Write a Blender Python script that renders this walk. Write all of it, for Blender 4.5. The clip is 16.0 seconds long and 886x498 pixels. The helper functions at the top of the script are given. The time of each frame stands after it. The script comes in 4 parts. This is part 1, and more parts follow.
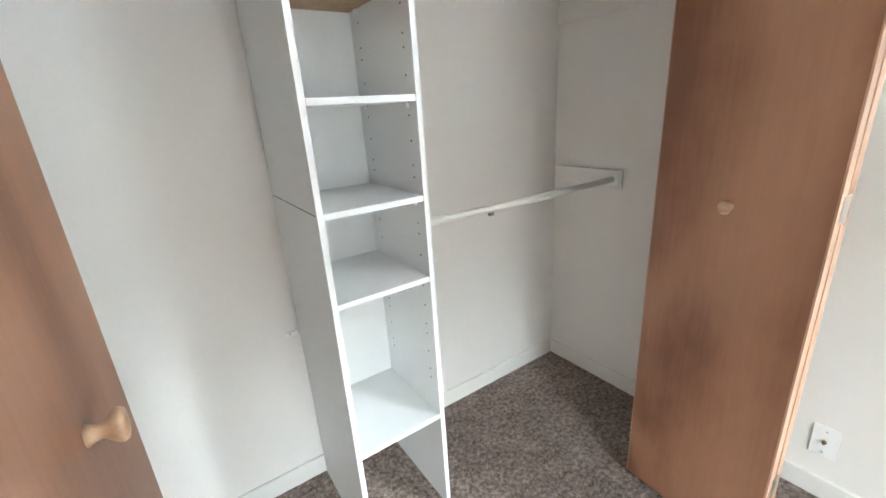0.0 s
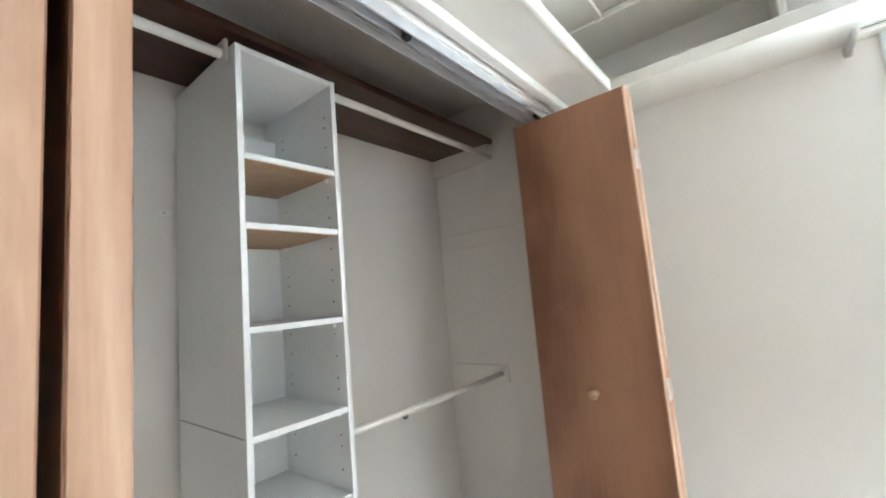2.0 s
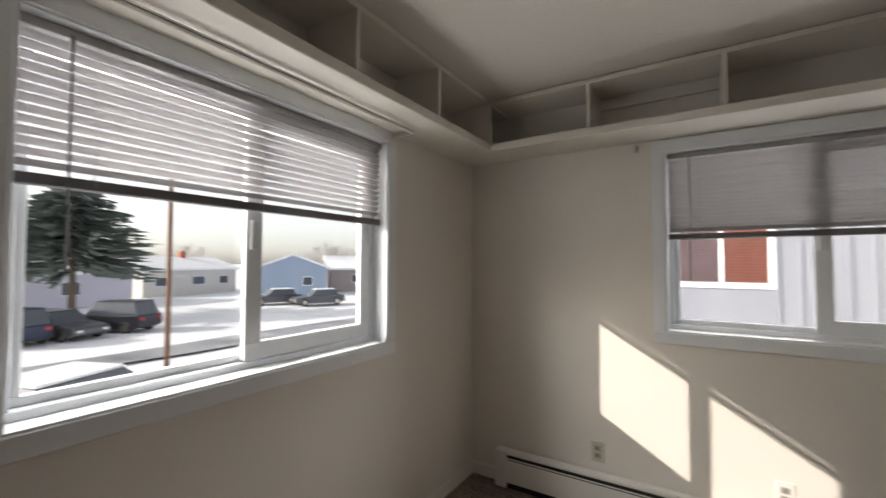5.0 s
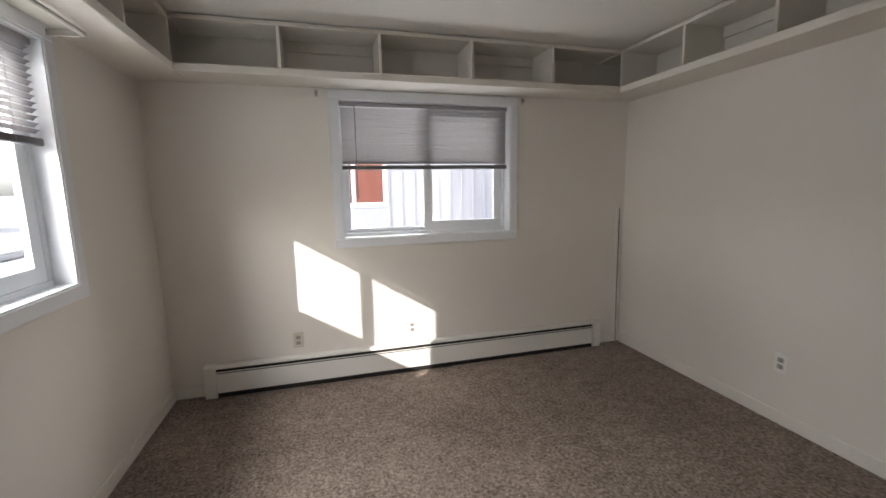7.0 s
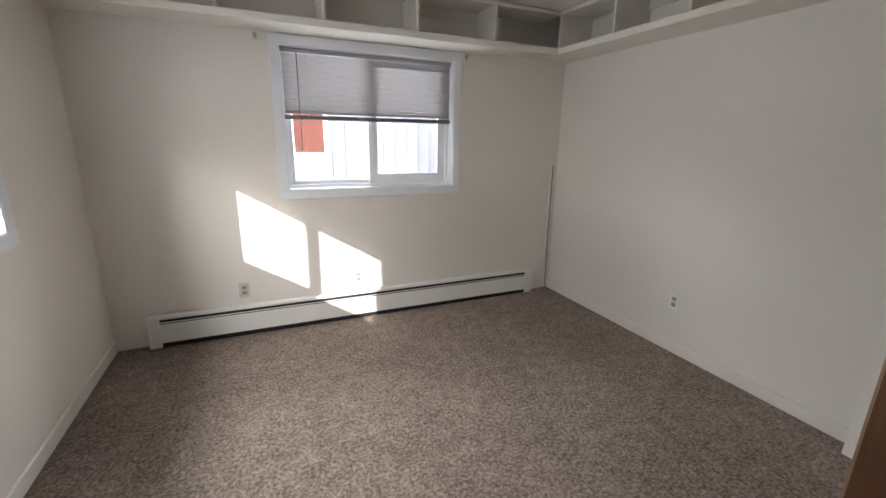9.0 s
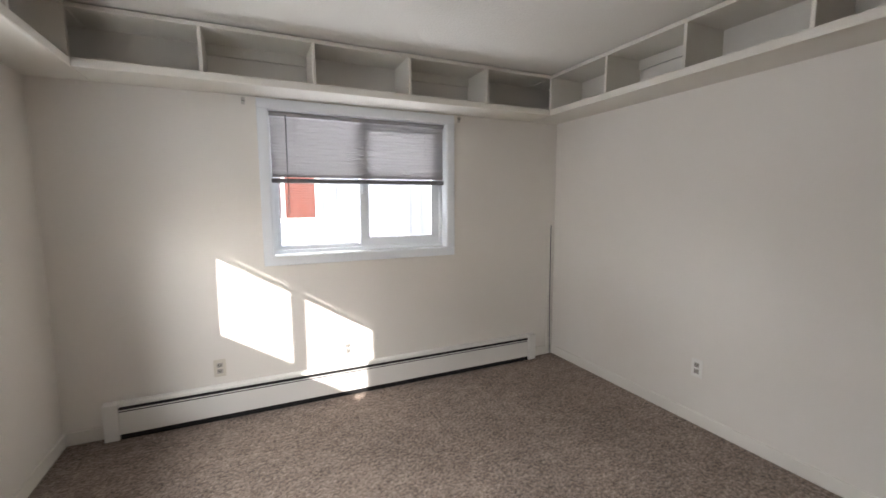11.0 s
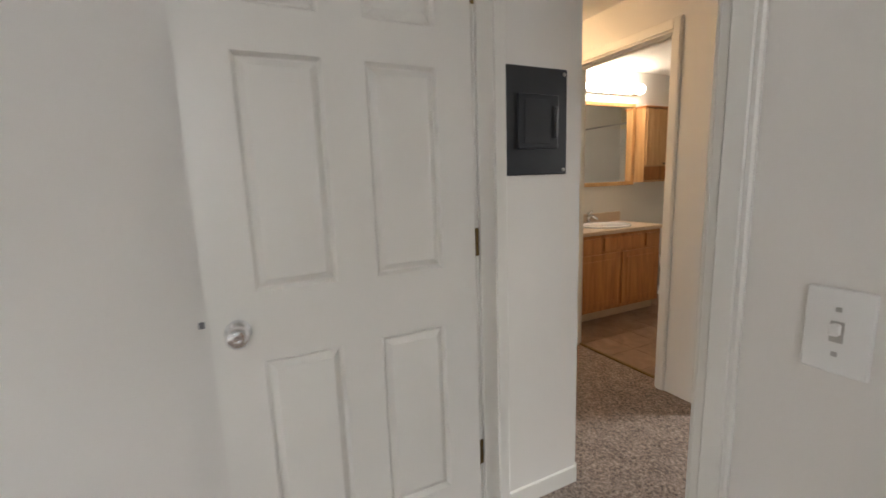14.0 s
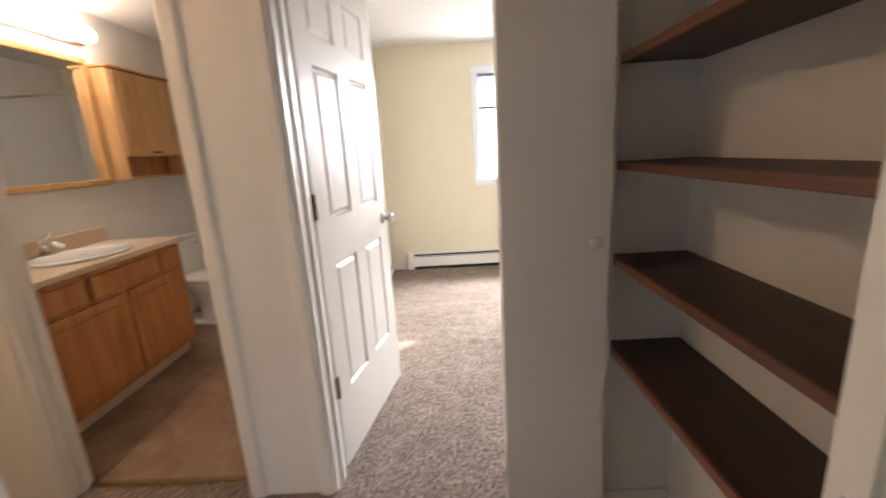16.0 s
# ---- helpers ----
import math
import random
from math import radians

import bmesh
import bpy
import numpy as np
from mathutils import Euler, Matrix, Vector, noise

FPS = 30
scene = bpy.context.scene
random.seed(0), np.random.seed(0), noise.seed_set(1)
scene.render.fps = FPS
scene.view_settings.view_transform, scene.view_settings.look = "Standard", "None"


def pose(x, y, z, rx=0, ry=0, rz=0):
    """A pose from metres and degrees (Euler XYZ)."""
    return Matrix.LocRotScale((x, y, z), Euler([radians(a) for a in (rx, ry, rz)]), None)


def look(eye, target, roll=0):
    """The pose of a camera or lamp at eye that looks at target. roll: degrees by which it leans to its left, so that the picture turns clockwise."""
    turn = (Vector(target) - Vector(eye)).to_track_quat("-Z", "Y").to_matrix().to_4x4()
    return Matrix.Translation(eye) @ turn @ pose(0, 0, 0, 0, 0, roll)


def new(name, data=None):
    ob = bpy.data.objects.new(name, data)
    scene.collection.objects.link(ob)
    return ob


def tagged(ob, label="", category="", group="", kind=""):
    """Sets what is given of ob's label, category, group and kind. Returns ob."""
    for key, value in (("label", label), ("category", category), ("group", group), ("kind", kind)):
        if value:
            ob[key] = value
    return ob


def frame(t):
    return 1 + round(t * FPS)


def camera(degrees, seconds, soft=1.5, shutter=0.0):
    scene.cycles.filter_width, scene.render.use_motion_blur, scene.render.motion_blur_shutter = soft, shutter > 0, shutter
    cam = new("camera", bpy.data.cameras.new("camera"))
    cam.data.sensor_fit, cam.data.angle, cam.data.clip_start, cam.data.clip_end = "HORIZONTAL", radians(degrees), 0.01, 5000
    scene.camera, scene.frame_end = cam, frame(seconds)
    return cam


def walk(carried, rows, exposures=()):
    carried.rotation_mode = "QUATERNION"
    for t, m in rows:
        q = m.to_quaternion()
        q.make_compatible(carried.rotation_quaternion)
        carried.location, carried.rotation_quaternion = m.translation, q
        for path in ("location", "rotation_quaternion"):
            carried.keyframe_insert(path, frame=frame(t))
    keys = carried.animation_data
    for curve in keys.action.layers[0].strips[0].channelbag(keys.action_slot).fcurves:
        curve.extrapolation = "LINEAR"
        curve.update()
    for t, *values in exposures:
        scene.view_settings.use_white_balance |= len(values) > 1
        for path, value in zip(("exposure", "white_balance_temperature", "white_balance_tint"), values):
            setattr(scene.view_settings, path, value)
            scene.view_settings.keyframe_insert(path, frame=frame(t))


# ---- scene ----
cam = camera(94.1, 16.0, shutter=0.3)
PATH = [
    (0, (0.459, 0.335, 1.323), (1.512, 1.909, 0.68), -3.7),
    (0.5, (0.434, 0.363, 1.329), (1.496, 1.956, 0.75), -2.4),
    (1, (0.363, 0.341, 1.361), (1.628, 1.872, 1.125), -3.3),
    (1.5, (0.278, 0.307, 1.38), (1.677, 1.734, 1.448), -4.1),
    (2, (0.266, 0.265, 1.399), (1.823, 1.501, 1.621), -4.9),
    (2.5, (0.327, 0.206, 1.425), (2.037, 1.178, 1.788), -5.3),
    (3, (0.427, 0.142, 1.426), (2.295, 0.734, 1.825), -4.9),
    (3.5, (0.498, 0.091, 1.399), (2.472, 0.187, 1.704), -3.3),
    (4, (0.571, 0.110, 1.419), (2.474, -0.483, 1.558), -1.5),
    (4.5, (0.671, 0.106, 1.43), (2.246, -1.122, 1.543), -0.5),
    (5, (0.698, 0.122, 1.399), (1.771, -1.564, 1.47), 0.1),
    (5.2, (0.693, 0.122, 1.387), (1.536, -1.691, 1.399), 0.4),
    (7.3, (1.033, 0.725, 1.403), (0.379, -1.14, 1.1), -0.3),
    (7.5, (1.058, 0.76, 1.411), (0.328, -1.08, 1.126), 0.5),
    (8, (1.074, 0.793, 1.431), (0.254, -1.01, 1.153), 1.4),
    (8.5, (1.043, 0.809, 1.436), (0.248, -0.976, 1.014), 1.2),
    (8.7, (1.047, 0.801, 1.424), (0.27, -0.967, 0.903), 1.2),
    (10.8, (1.024, 0.646, 1.405), (0.241, -1.174, 1.132), -1.0),
    (11, (0.989, 0.588, 1.394), (0.16, -1.219, 1.17), -0.3),
    (11.5, (0.927, 0.418, 1.396), (-0.209, -1.218, 1.208), 1.6),
    (12, (0.827, 0.225, 1.397), (-0.775, -0.96, 1.223), -0.0),
    (12.5, (0.644, 0.132, 1.377), (-1.244, -0.514, 1.245), -0.6),
    (13, (0.371, 0.129, 1.345), (-1.619, -0.026, 1.214), -0.4),
    (13.5, (0.059, 0.099, 1.34), (-1.89, 0.487, 1.11), -1.0),
    (14, (-0.24, 0.15, 1.328), (-2.02, 1.003, 1.003), -2.1),
    (14.5, (-0.477, 0.318, 1.314), (-2.115, 1.42, 0.994), -2.9),
    (15, (-0.757, 0.477, 1.295), (-2.009, 1.984, 0.894), -3.4),
    (15.5, (-0.936, 0.724, 1.283), (-1.644, 2.522, 0.764), -4.2),
    (16, (-1.001, 0.997, 1.305), (-1.048, 2.943, 0.844), -3.5),
]
STOPS = [(0.0, 4.55, 5900, 4), (1.0, 4.65, 5850, 4), (2.0, 4.3, 5900, 3), (3.0, 3.15, 6200, 8), (4.0, 2.4, 6650, 11), (4.5, 2.25, 6900, 12), (5.0, 1.25, 7300, 13), (7.5, 2.0, 6800, 13), (8.5, 2.15, 6700, 13), (11.0, 2.4, 6700, 13), (12.0, 2.2, 6750, 13), (12.5, 2.8, 6650, 12), (13.0, 3.25, 6600, 12), (13.5, 3.05, 6600, 11), (14.0, 2.7, 6600, 11), (14.5, 2.5, 6600, 11), (15.0, 2.6, 6400, 12), (15.5, 2.85, 6200, 12), (16.0, 2.85, 6400, 17)]
walk(cam, [(t, look(eye, target, roll)) for t, eye, target, roll in PATH], STOPS)

# ---- world and sun ----
world = bpy.data.worlds.new("sky")
scene.world = world
world.use_nodes = True
wn = world.node_tree
sky = wn.nodes.new("ShaderNodeTexSky")
sky.sky_type, sky.sun_disc = "NISHITA", False
sky.sun_elevation, sky.sun_rotation = radians(22), radians(41)
sky.air_density, sky.dust_density = 0.7, 1.6
pale = wn.nodes.new("ShaderNodeHueSaturation")
pale.inputs["Saturation"].default_value = 0.3
wn.links.new(sky.outputs[0], pale.inputs["Color"])
wn.links.new(pale.outputs[0], wn.nodes["Background"].inputs[0])
wn.nodes["Background"].inputs[1].default_value = 0.13
sun = new("sun", bpy.data.lights.new("sun", "SUN"))
sun.data.energy, sun.data.angle, sun.data.color = 2.0, radians(0.5), (1.0, 0.965, 0.92)
sun.matrix_basis = look((9.0, 10.0, 5.5), (0, 0, 0))


def window_fill_lamp(at, aim, sx, sy, watts):
    """An added, unseen fill lamp outside a window, standing in for sky and snow light: one under its sill, one above
    its blind.
    """
    lamp = new("window_fill_lamp", bpy.data.lights.new("window_fill_lamp", "AREA"))
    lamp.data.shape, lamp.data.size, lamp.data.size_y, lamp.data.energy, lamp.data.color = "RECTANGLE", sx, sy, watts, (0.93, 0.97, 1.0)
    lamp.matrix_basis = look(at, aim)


window_fill_lamp((2.42, -0.80, 0.86), (1.42, -0.80, 1.76), 1.3, 0.32, 2.5)
window_fill_lamp((2.62, -0.80, 1.93), (1.62, -0.80, 1.50), 1.3, 0.36, 20)
window_fill_lamp((0.235, -2.75, 0.90), (0.235, -1.75, 1.80), 1.25, 0.32, 1.8)
window_fill_lamp((0.1, -3.3, 1.87), (0.3, -2.3, 1.72), 1.4, 0.32, 17)
window_fill_lamp((-0.02, 5.97, 0.82), (-0.02, 4.97, 1.72), 1.25, 0.32, 8)
window_fill_lamp((-0.02, 6.2, 2.0), (-0.02, 5.2, 1.5), 1.25, 0.36, 62)


# ---- materials ----
def material(name, colour, rough=0.6, metal=0.0, spec=0.5):
    m = bpy.data.materials.new(name)
    m.use_nodes = True
    b = m.node_tree.nodes["Principled BSDF"]
    b.inputs["Base Color"].default_value = (*colour, 1)
    b.inputs["Roughness"].default_value = rough
    b.inputs["Metallic"].default_value = metal
    b.inputs["Specular IOR Level"].default_value = spec
    return m, m.node_tree, b


def node(nt, kind, **values):
    n = nt.nodes.new(kind)
    for k, v in values.items():
        n.inputs[k].default_value = v
    return n


def position(nt, scale=(1, 1, 1)):
    g = nt.nodes.new("ShaderNodeNewGeometry")
    mp = nt.nodes.new("ShaderNodeMapping")
    mp.inputs["Scale"].default_value = scale
    nt.links.new(g.outputs["Position"], mp.inputs["Vector"])
    return mp.outputs[0]


def noise_tex(nt, vec, scale, detail=4.0, rough=0.55, distort=0.0):
    n = node(nt, "ShaderNodeTexNoise", Scale=scale, Detail=detail, Roughness=rough, Distortion=distort)
    nt.links.new(vec, n.inputs["Vector"])
    return n.outputs["Fac"]


def ramp(nt, fac, stops):
    r = nt.nodes.new("ShaderNodeValToRGB")
    els = r.color_ramp.elements
    while len(els) < len(stops):
        els.new(0.5)
    for e, (p, c) in zip(els, stops):
        e.position, e.color = p, (*c, 1)
    nt.links.new(fac, r.inputs[0])
    return r.outputs[0]


def bump(nt, b, height, strength, dist=0.01):
    n = node(nt, "ShaderNodeBump", Strength=strength, Distance=dist)
    nt.links.new(height, n.inputs["Height"])
    nt.links.new(n.outputs[0], b.inputs["Normal"])


def mottled(name, c0, c1, scale=3.0, fine=200.0, rough=0.6, bumps=0.1, dist=0.002, metal=0.0, spec=0.5, stretch=(1, 1, 1)):
    """A plain surface with broad variation of tone and a fine relief."""
    m, nt, b = material(name, c0, rough, metal, spec)
    v = position(nt, stretch)
    nt.links.new(ramp(nt, noise_tex(nt, v, scale, 5), [(0.3, c0), (0.7, c1)]), b.inputs["Base Color"])
    bump(nt, b, noise_tex(nt, v, fine, 3), bumps, dist)
    return m


def grained(name, dark, mid, light, axis=2, scale=7.0, rough=0.45, stretch=0.08, bumps=0.05):
    """Wood: long wavering figure along one axis with fine pores."""
    m, nt, b = material(name, mid, rough)
    s = [1, 1, 1]
    s[axis] = stretch
    v = position(nt, tuple(s))
    broad = noise_tex(nt, v, scale, 3, 0.5, 1.6)
    fine = noise_tex(nt, v, scale * 18, 3, 0.6)
    mix = node(nt, "ShaderNodeMath", **{})
    mix.operation = "MULTIPLY_ADD"
    nt.links.new(fine, mix.inputs[0])
    mix.inputs[1].default_value = 0.25
    nt.links.new(broad, mix.inputs[2])
    nt.links.new(ramp(nt, mix.outputs[0], [(0.42, dark), (0.62, mid), (0.82, light)]), b.inputs["Base Color"])
    bump(nt, b, fine, bumps, 0.001)
    return m


PAINT = mottled("cream_wall_paint", (0.755, 0.725, 0.675), (0.785, 0.755, 0.71), 1.5, 260, 0.62, 0.12, 0.0015)
PAINT_HALL = mottled("hall_wall_paint", (0.73, 0.71, 0.67), (0.76, 0.74, 0.70), 1.5, 260, 0.6, 0.12, 0.0015)
YELLOW = mottled("pale_yellow_wall_paint", (0.76, 0.70, 0.54), (0.79, 0.73, 0.58), 1.2, 240, 0.6, 0.1, 0.0015)
CEIL = mottled("textured_ceiling_paint", (0.79, 0.775, 0.73), (0.82, 0.81, 0.77), 2.0, 75, 0.8, 0.6, 0.006)
TRIM = mottled("white_trim_paint", (0.76, 0.735, 0.68), (0.80, 0.78, 0.73), 4, 120, 0.4, 0.08, 0.001)
SHELFPAINT = mottled("cream_shelf_paint", (0.73, 0.70, 0.63), (0.77, 0.745, 0.69), 3, 90, 0.5, 0.12, 0.0015)
# The bluish cast of skylight is mixed into this white vinyl's base colour.
VINYLW = mottled("white_vinyl_sky_tinted", (0.77, 0.80, 0.835), (0.80, 0.83, 0.865), 3, 100, 0.35, 0.03, 0.001)
DOORW = mottled("white_door_paint", (0.77, 0.745, 0.69), (0.80, 0.78, 0.73), 3, 180, 0.38, 0.12, 0.001, stretch=(1, 1, 0.2))
MELAMINE = mottled("white_melamine", (0.76, 0.77, 0.75), (0.79, 0.79, 0.77), 2, 60, 0.4, 0.03, 0.001)
RAWBOARD = mottled("raw_particle_board", (0.42, 0.28, 0.17), (0.50, 0.35, 0.22), 30, 300, 0.8, 0.2, 0.001)
DARKWOOD = grained("dark_stained_shelf_wood", (0.028, 0.010, 0.006), (0.055, 0.020, 0.011), (0.09, 0.035, 0.018), 0, 9, 0.38)
DARKWOODY = grained("dark_stained_linen_shelf", (0.028, 0.012, 0.008), (0.05, 0.02, 0.012), (0.085, 0.036, 0.02), 1, 9, 0.45)
DARKEDGE = grained("reddish_shelf_edge", (0.10, 0.035, 0.02), (0.16, 0.06, 0.03), (0.24, 0.10, 0.05), 1, 12, 0.45)
KNOBWOOD = grained("brown_wooden_knob", (0.34, 0.205, 0.115), (0.46, 0.30, 0.18), (0.55, 0.38, 0.25), 1, 30, 0.35)
EDGEWOOD = grained("pale_plywood_edge", (0.40, 0.235, 0.145), (0.48, 0.30, 0.195), (0.56, 0.37, 0.25), 2, 20, 0.6)
OAK = grained("honey_oak", (0.38, 0.145, 0.042), (0.52, 0.215, 0.066), (0.62, 0.29, 0.10), 2, 14, 0.4)
OAKPALE = grained("pale_oak", (0.52, 0.28, 0.105), (0.62, 0.36, 0.15), (0.70, 0.44, 0.205), 2, 14, 0.4)
CHROME = material("chrome", (0.75, 0.76, 0.78), 0.12, 1.0)[0]
NICKEL = material("satin_nickel", (0.55, 0.53, 0.50), 0.3, 1.0)[0]
BRASS = mottled("aged_brass", (0.24, 0.16, 0.065), (0.15, 0.10, 0.04), 60, 200, 0.35, 0.1, 0.001, 1.0)
STEEL = mottled("galvanised_track", (0.72, 0.73, 0.74), (0.62, 0.63, 0.65), 20, 200, 0.35, 0.05, 0.001, 0.6)
PANELGREY = mottled("dark_grey_enamel", (0.022, 0.026, 0.032), (0.03, 0.034, 0.04), 6, 200, 0.35, 0.08, 0.001)
BLACK = material("black_slot", (0.012, 0.012, 0.012), 0.6)[0]
ENAMEL = mottled("white_heater_enamel", (0.78, 0.77, 0.74), (0.81, 0.80, 0.77), 4, 200, 0.35, 0.04, 0.001)
PLASTIC = material("white_plastic_plate", (0.82, 0.81, 0.78), 0.35)[0]
PORCELAIN = material("white_porcelain", (0.84, 0.84, 0.83), 0.12)[0]
SURROUND = material("white_tub_surround", (0.80, 0.80, 0.79), 0.25)[0]
LAMINATE = mottled("beige_laminate", (0.62, 0.47, 0.33), (0.68, 0.54, 0.40), 40, 300, 0.35, 0.05, 0.001)
MIRROR = material("mirror_silver", (0.85, 0.86, 0.86), 0.02, 1.0)[0]
RUBBER_AND_SHADE = material("dark_rubber_and_gap_shade", (0.03, 0.03, 0.03), 0.8)[0]


def translucent(name, colour, share):
    m, nt, b = material(name, colour, 0.5)
    mix = nt.nodes.new("ShaderNodeMixShader")
    mix.inputs[0].default_value = share
    tr = nt.nodes.new("ShaderNodeBsdfTranslucent")
    tr.inputs[0].default_value = (*colour, 1)
    nt.links.new(b.outputs[0], mix.inputs[1])
    nt.links.new(tr.outputs[0], mix.inputs[2])
    nt.links.new(mix.outputs[0], nt.nodes["Material Output"].inputs[0])
    return m


# White slats get a mid-grey base colour to offset the lamps behind.
SLAT = translucent("white_blind_darkened", (0.38, 0.37, 0.375), 0.04)
RAIL = material("grey_blind_rail", (0.16, 0.16, 0.17), 0.5)[0]
SNOW = mottled("snow", (0.84, 0.86, 0.90), (0.90, 0.91, 0.93), 0.35, 4, 0.8, 0.5, 0.15)
SLUSH = mottled("slushy_asphalt", (0.16, 0.165, 0.18), (0.42, 0.43, 0.46), 0.5, 8, 0.6, 0.4, 0.03)


def weighted(nt, *pairs):
    """The sum of several values, each with a weight of its own."""
    total = None
    for value, weight in pairs:
        n = nt.nodes.new("ShaderNodeMath")
        n.operation = "MULTIPLY_ADD"
        nt.links.new(value, n.inputs[0])
        n.inputs[1].default_value = weight
        if total:
            nt.links.new(total, n.inputs[2])
        else:
            n.inputs[2].default_value = 0.0
        total = n.outputs[0]
    return total


def luan():
    """Rotary-cut plywood: wide nested figure, soft blotches, faint pores."""
    m, nt, b = material("reddish_luan_plywood", (0.30, 0.13, 0.06), 0.42)
    field = noise_tex(nt, position(nt, (1, 1, 0.38)), 2.1, 1, 0.35, 0.3)
    k = node(nt, "ShaderNodeMath")
    k.operation = "MULTIPLY"
    k.inputs[1].default_value = 27
    nt.links.new(field, k.inputs[0])
    w = node(nt, "ShaderNodeMath")
    w.operation = "SINE"
    nt.links.new(k.outputs[0], w.inputs[0])
    blotch = noise_tex(nt, position(nt, (1, 1, 0.6)), 3.4, 4, 0.6)
    pores = noise_tex(nt, position(nt, (1, 1, 0.05)), 90, 3, 0.6)
    tone = weighted(nt, (w.outputs[0], 0.15), (blotch, 0.75), (pores, 0.2))
    nt.links.new(ramp(nt, tone, [(0.28, (0.170, 0.071, 0.036)), (0.51, (0.285, 0.136, 0.073)), (0.76, (0.365, 0.190, 0.108))]), b.inputs["Base Color"])
    bump(nt, b, pores, 0.08, 0.001)
    return m


def carpet():
    m, nt, b = material("taupe_cut_pile_carpet", (0.2, 0.16, 0.13), 0.95, 0.0, 0.1)
    v = position(nt)
    tuft = noise_tex(nt, v, 58, 7, 0.84)
    clump = noise_tex(nt, v, 13, 3, 0.6)
    broad = noise_tex(nt, v, 2.0, 3, 0.55)
    s = node(nt, "ShaderNodeMath")
    s.operation = "MULTIPLY_ADD"
    s.inputs[1].default_value = 0.17
    nt.links.new(clump, s.inputs[0])
    nt.links.new(tuft, s.inputs[2])
    w = node(nt, "ShaderNodeMath")
    w.operation = "MULTIPLY_ADD"
    w.inputs[1].default_value = 0.10
    nt.links.new(broad, w.inputs[0])
    nt.links.new(s.outputs[0], w.inputs[2])
    nt.links.new(ramp(nt, w.outputs[0], [(0.52, (0.06, 0.042, 0.033)), (0.635, (0.29, 0.215, 0.172)), (0.765, (0.64, 0.51, 0.42))]), b.inputs["Base Color"])
    b.inputs["Sheen Weight"].default_value = 0.2
    bump(nt, b, tuft, 1.0, 0.02)
    return m


def vinyl_tile():
    m, nt, b = material("brown_stone_vinyl", (0.3, 0.2, 0.14), 0.35)
    v = position(nt)
    nt.links.new(ramp(nt, noise_tex(nt, v, 6, 6, 0.6, 0.8), [(0.3, (0.17, 0.105, 0.068)), (0.55, (0.27, 0.175, 0.115)), (0.75, (0.38, 0.26, 0.18))]), b.inputs["Base Color"])
    bump(nt, b, noise_tex(nt, v, 60, 3), 0.08, 0.002)
    return m


def clear_glass():
    m = bpy.data.materials.new("window_glass")
    m.use_nodes = True
    nt = m.node_tree
    nt.nodes.clear()
    out = nt.nodes.new("ShaderNodeOutputMaterial")
    mix = nt.nodes.new("ShaderNodeMixShader")
    lw = node(nt, "ShaderNodeLayerWeight", Blend=0.5)
    pw = nt.nodes.new("ShaderNodeMath")
    pw.operation = "POWER"
    pw.inputs[1].default_value = 5.0
    nt.links.new(lw.outputs["Facing"], pw.inputs[0])
    fr = nt.nodes.new("ShaderNodeMath")
    fr.operation = "MULTIPLY_ADD"
    fr.inputs[1].default_value, fr.inputs[2].default_value = 0.5, 0.02
    nt.links.new(pw.outputs[0], fr.inputs[0])
    tr = nt.nodes.new("ShaderNodeBsdfTransparent")
    tr.inputs[0].default_value = (0.93, 0.95, 0.96, 1)
    gl = node(nt, "ShaderNodeBsdfGlossy", Roughness=0.02)
    nt.links.new(fr.outputs[0], mix.inputs[0])
    nt.links.new(tr.outputs[0], mix.inputs[1])
    nt.links.new(gl.outputs[0], mix.inputs[2])
    nt.links.new(mix.outputs[0], out.inputs[0])
    return m


def glowing(name, colour, strength):
    m, nt, b = material(name, colour, 0.4)
    b.inputs["Emission Color"].default_value = (*colour, 1)
    b.inputs["Emission Strength"].default_value = strength
    return m


LUAN, CARPET, VINYL, GLASS = luan(), carpet(), vinyl_tile(), clear_glass()
BULB = glowing("lit_bulb", (1.0, 0.86, 0.70), 3.6)


# ---- building helpers ----
def box(bm, x0, x1, y0, y1, z0, z1):
    vs = [bm.verts.new((x, y, z)) for x in (min(x0, x1), max(x0, x1)) for y in (min(y0, y1), max(y0, y1)) for z in (min(z0, z1), max(z0, z1))]
    for a, b, c, d in ((0, 1, 3, 2), (4, 6, 7, 5), (0, 4, 5, 1), (2, 3, 7, 6), (0, 2, 6, 4), (1, 5, 7, 3)):
        bm.faces.new((vs[a], vs[b], vs[c], vs[d]))


def boxes(*specs, bevel=0.0, segments=1):
    bm = bmesh.new()
    for s in specs:
        box(bm, *s)
    if bevel:
        bmesh.ops.bevel(bm, geom=bm.edges[:], offset=bevel, segments=segments, affect="EDGES", profile=0.5)
    return bm


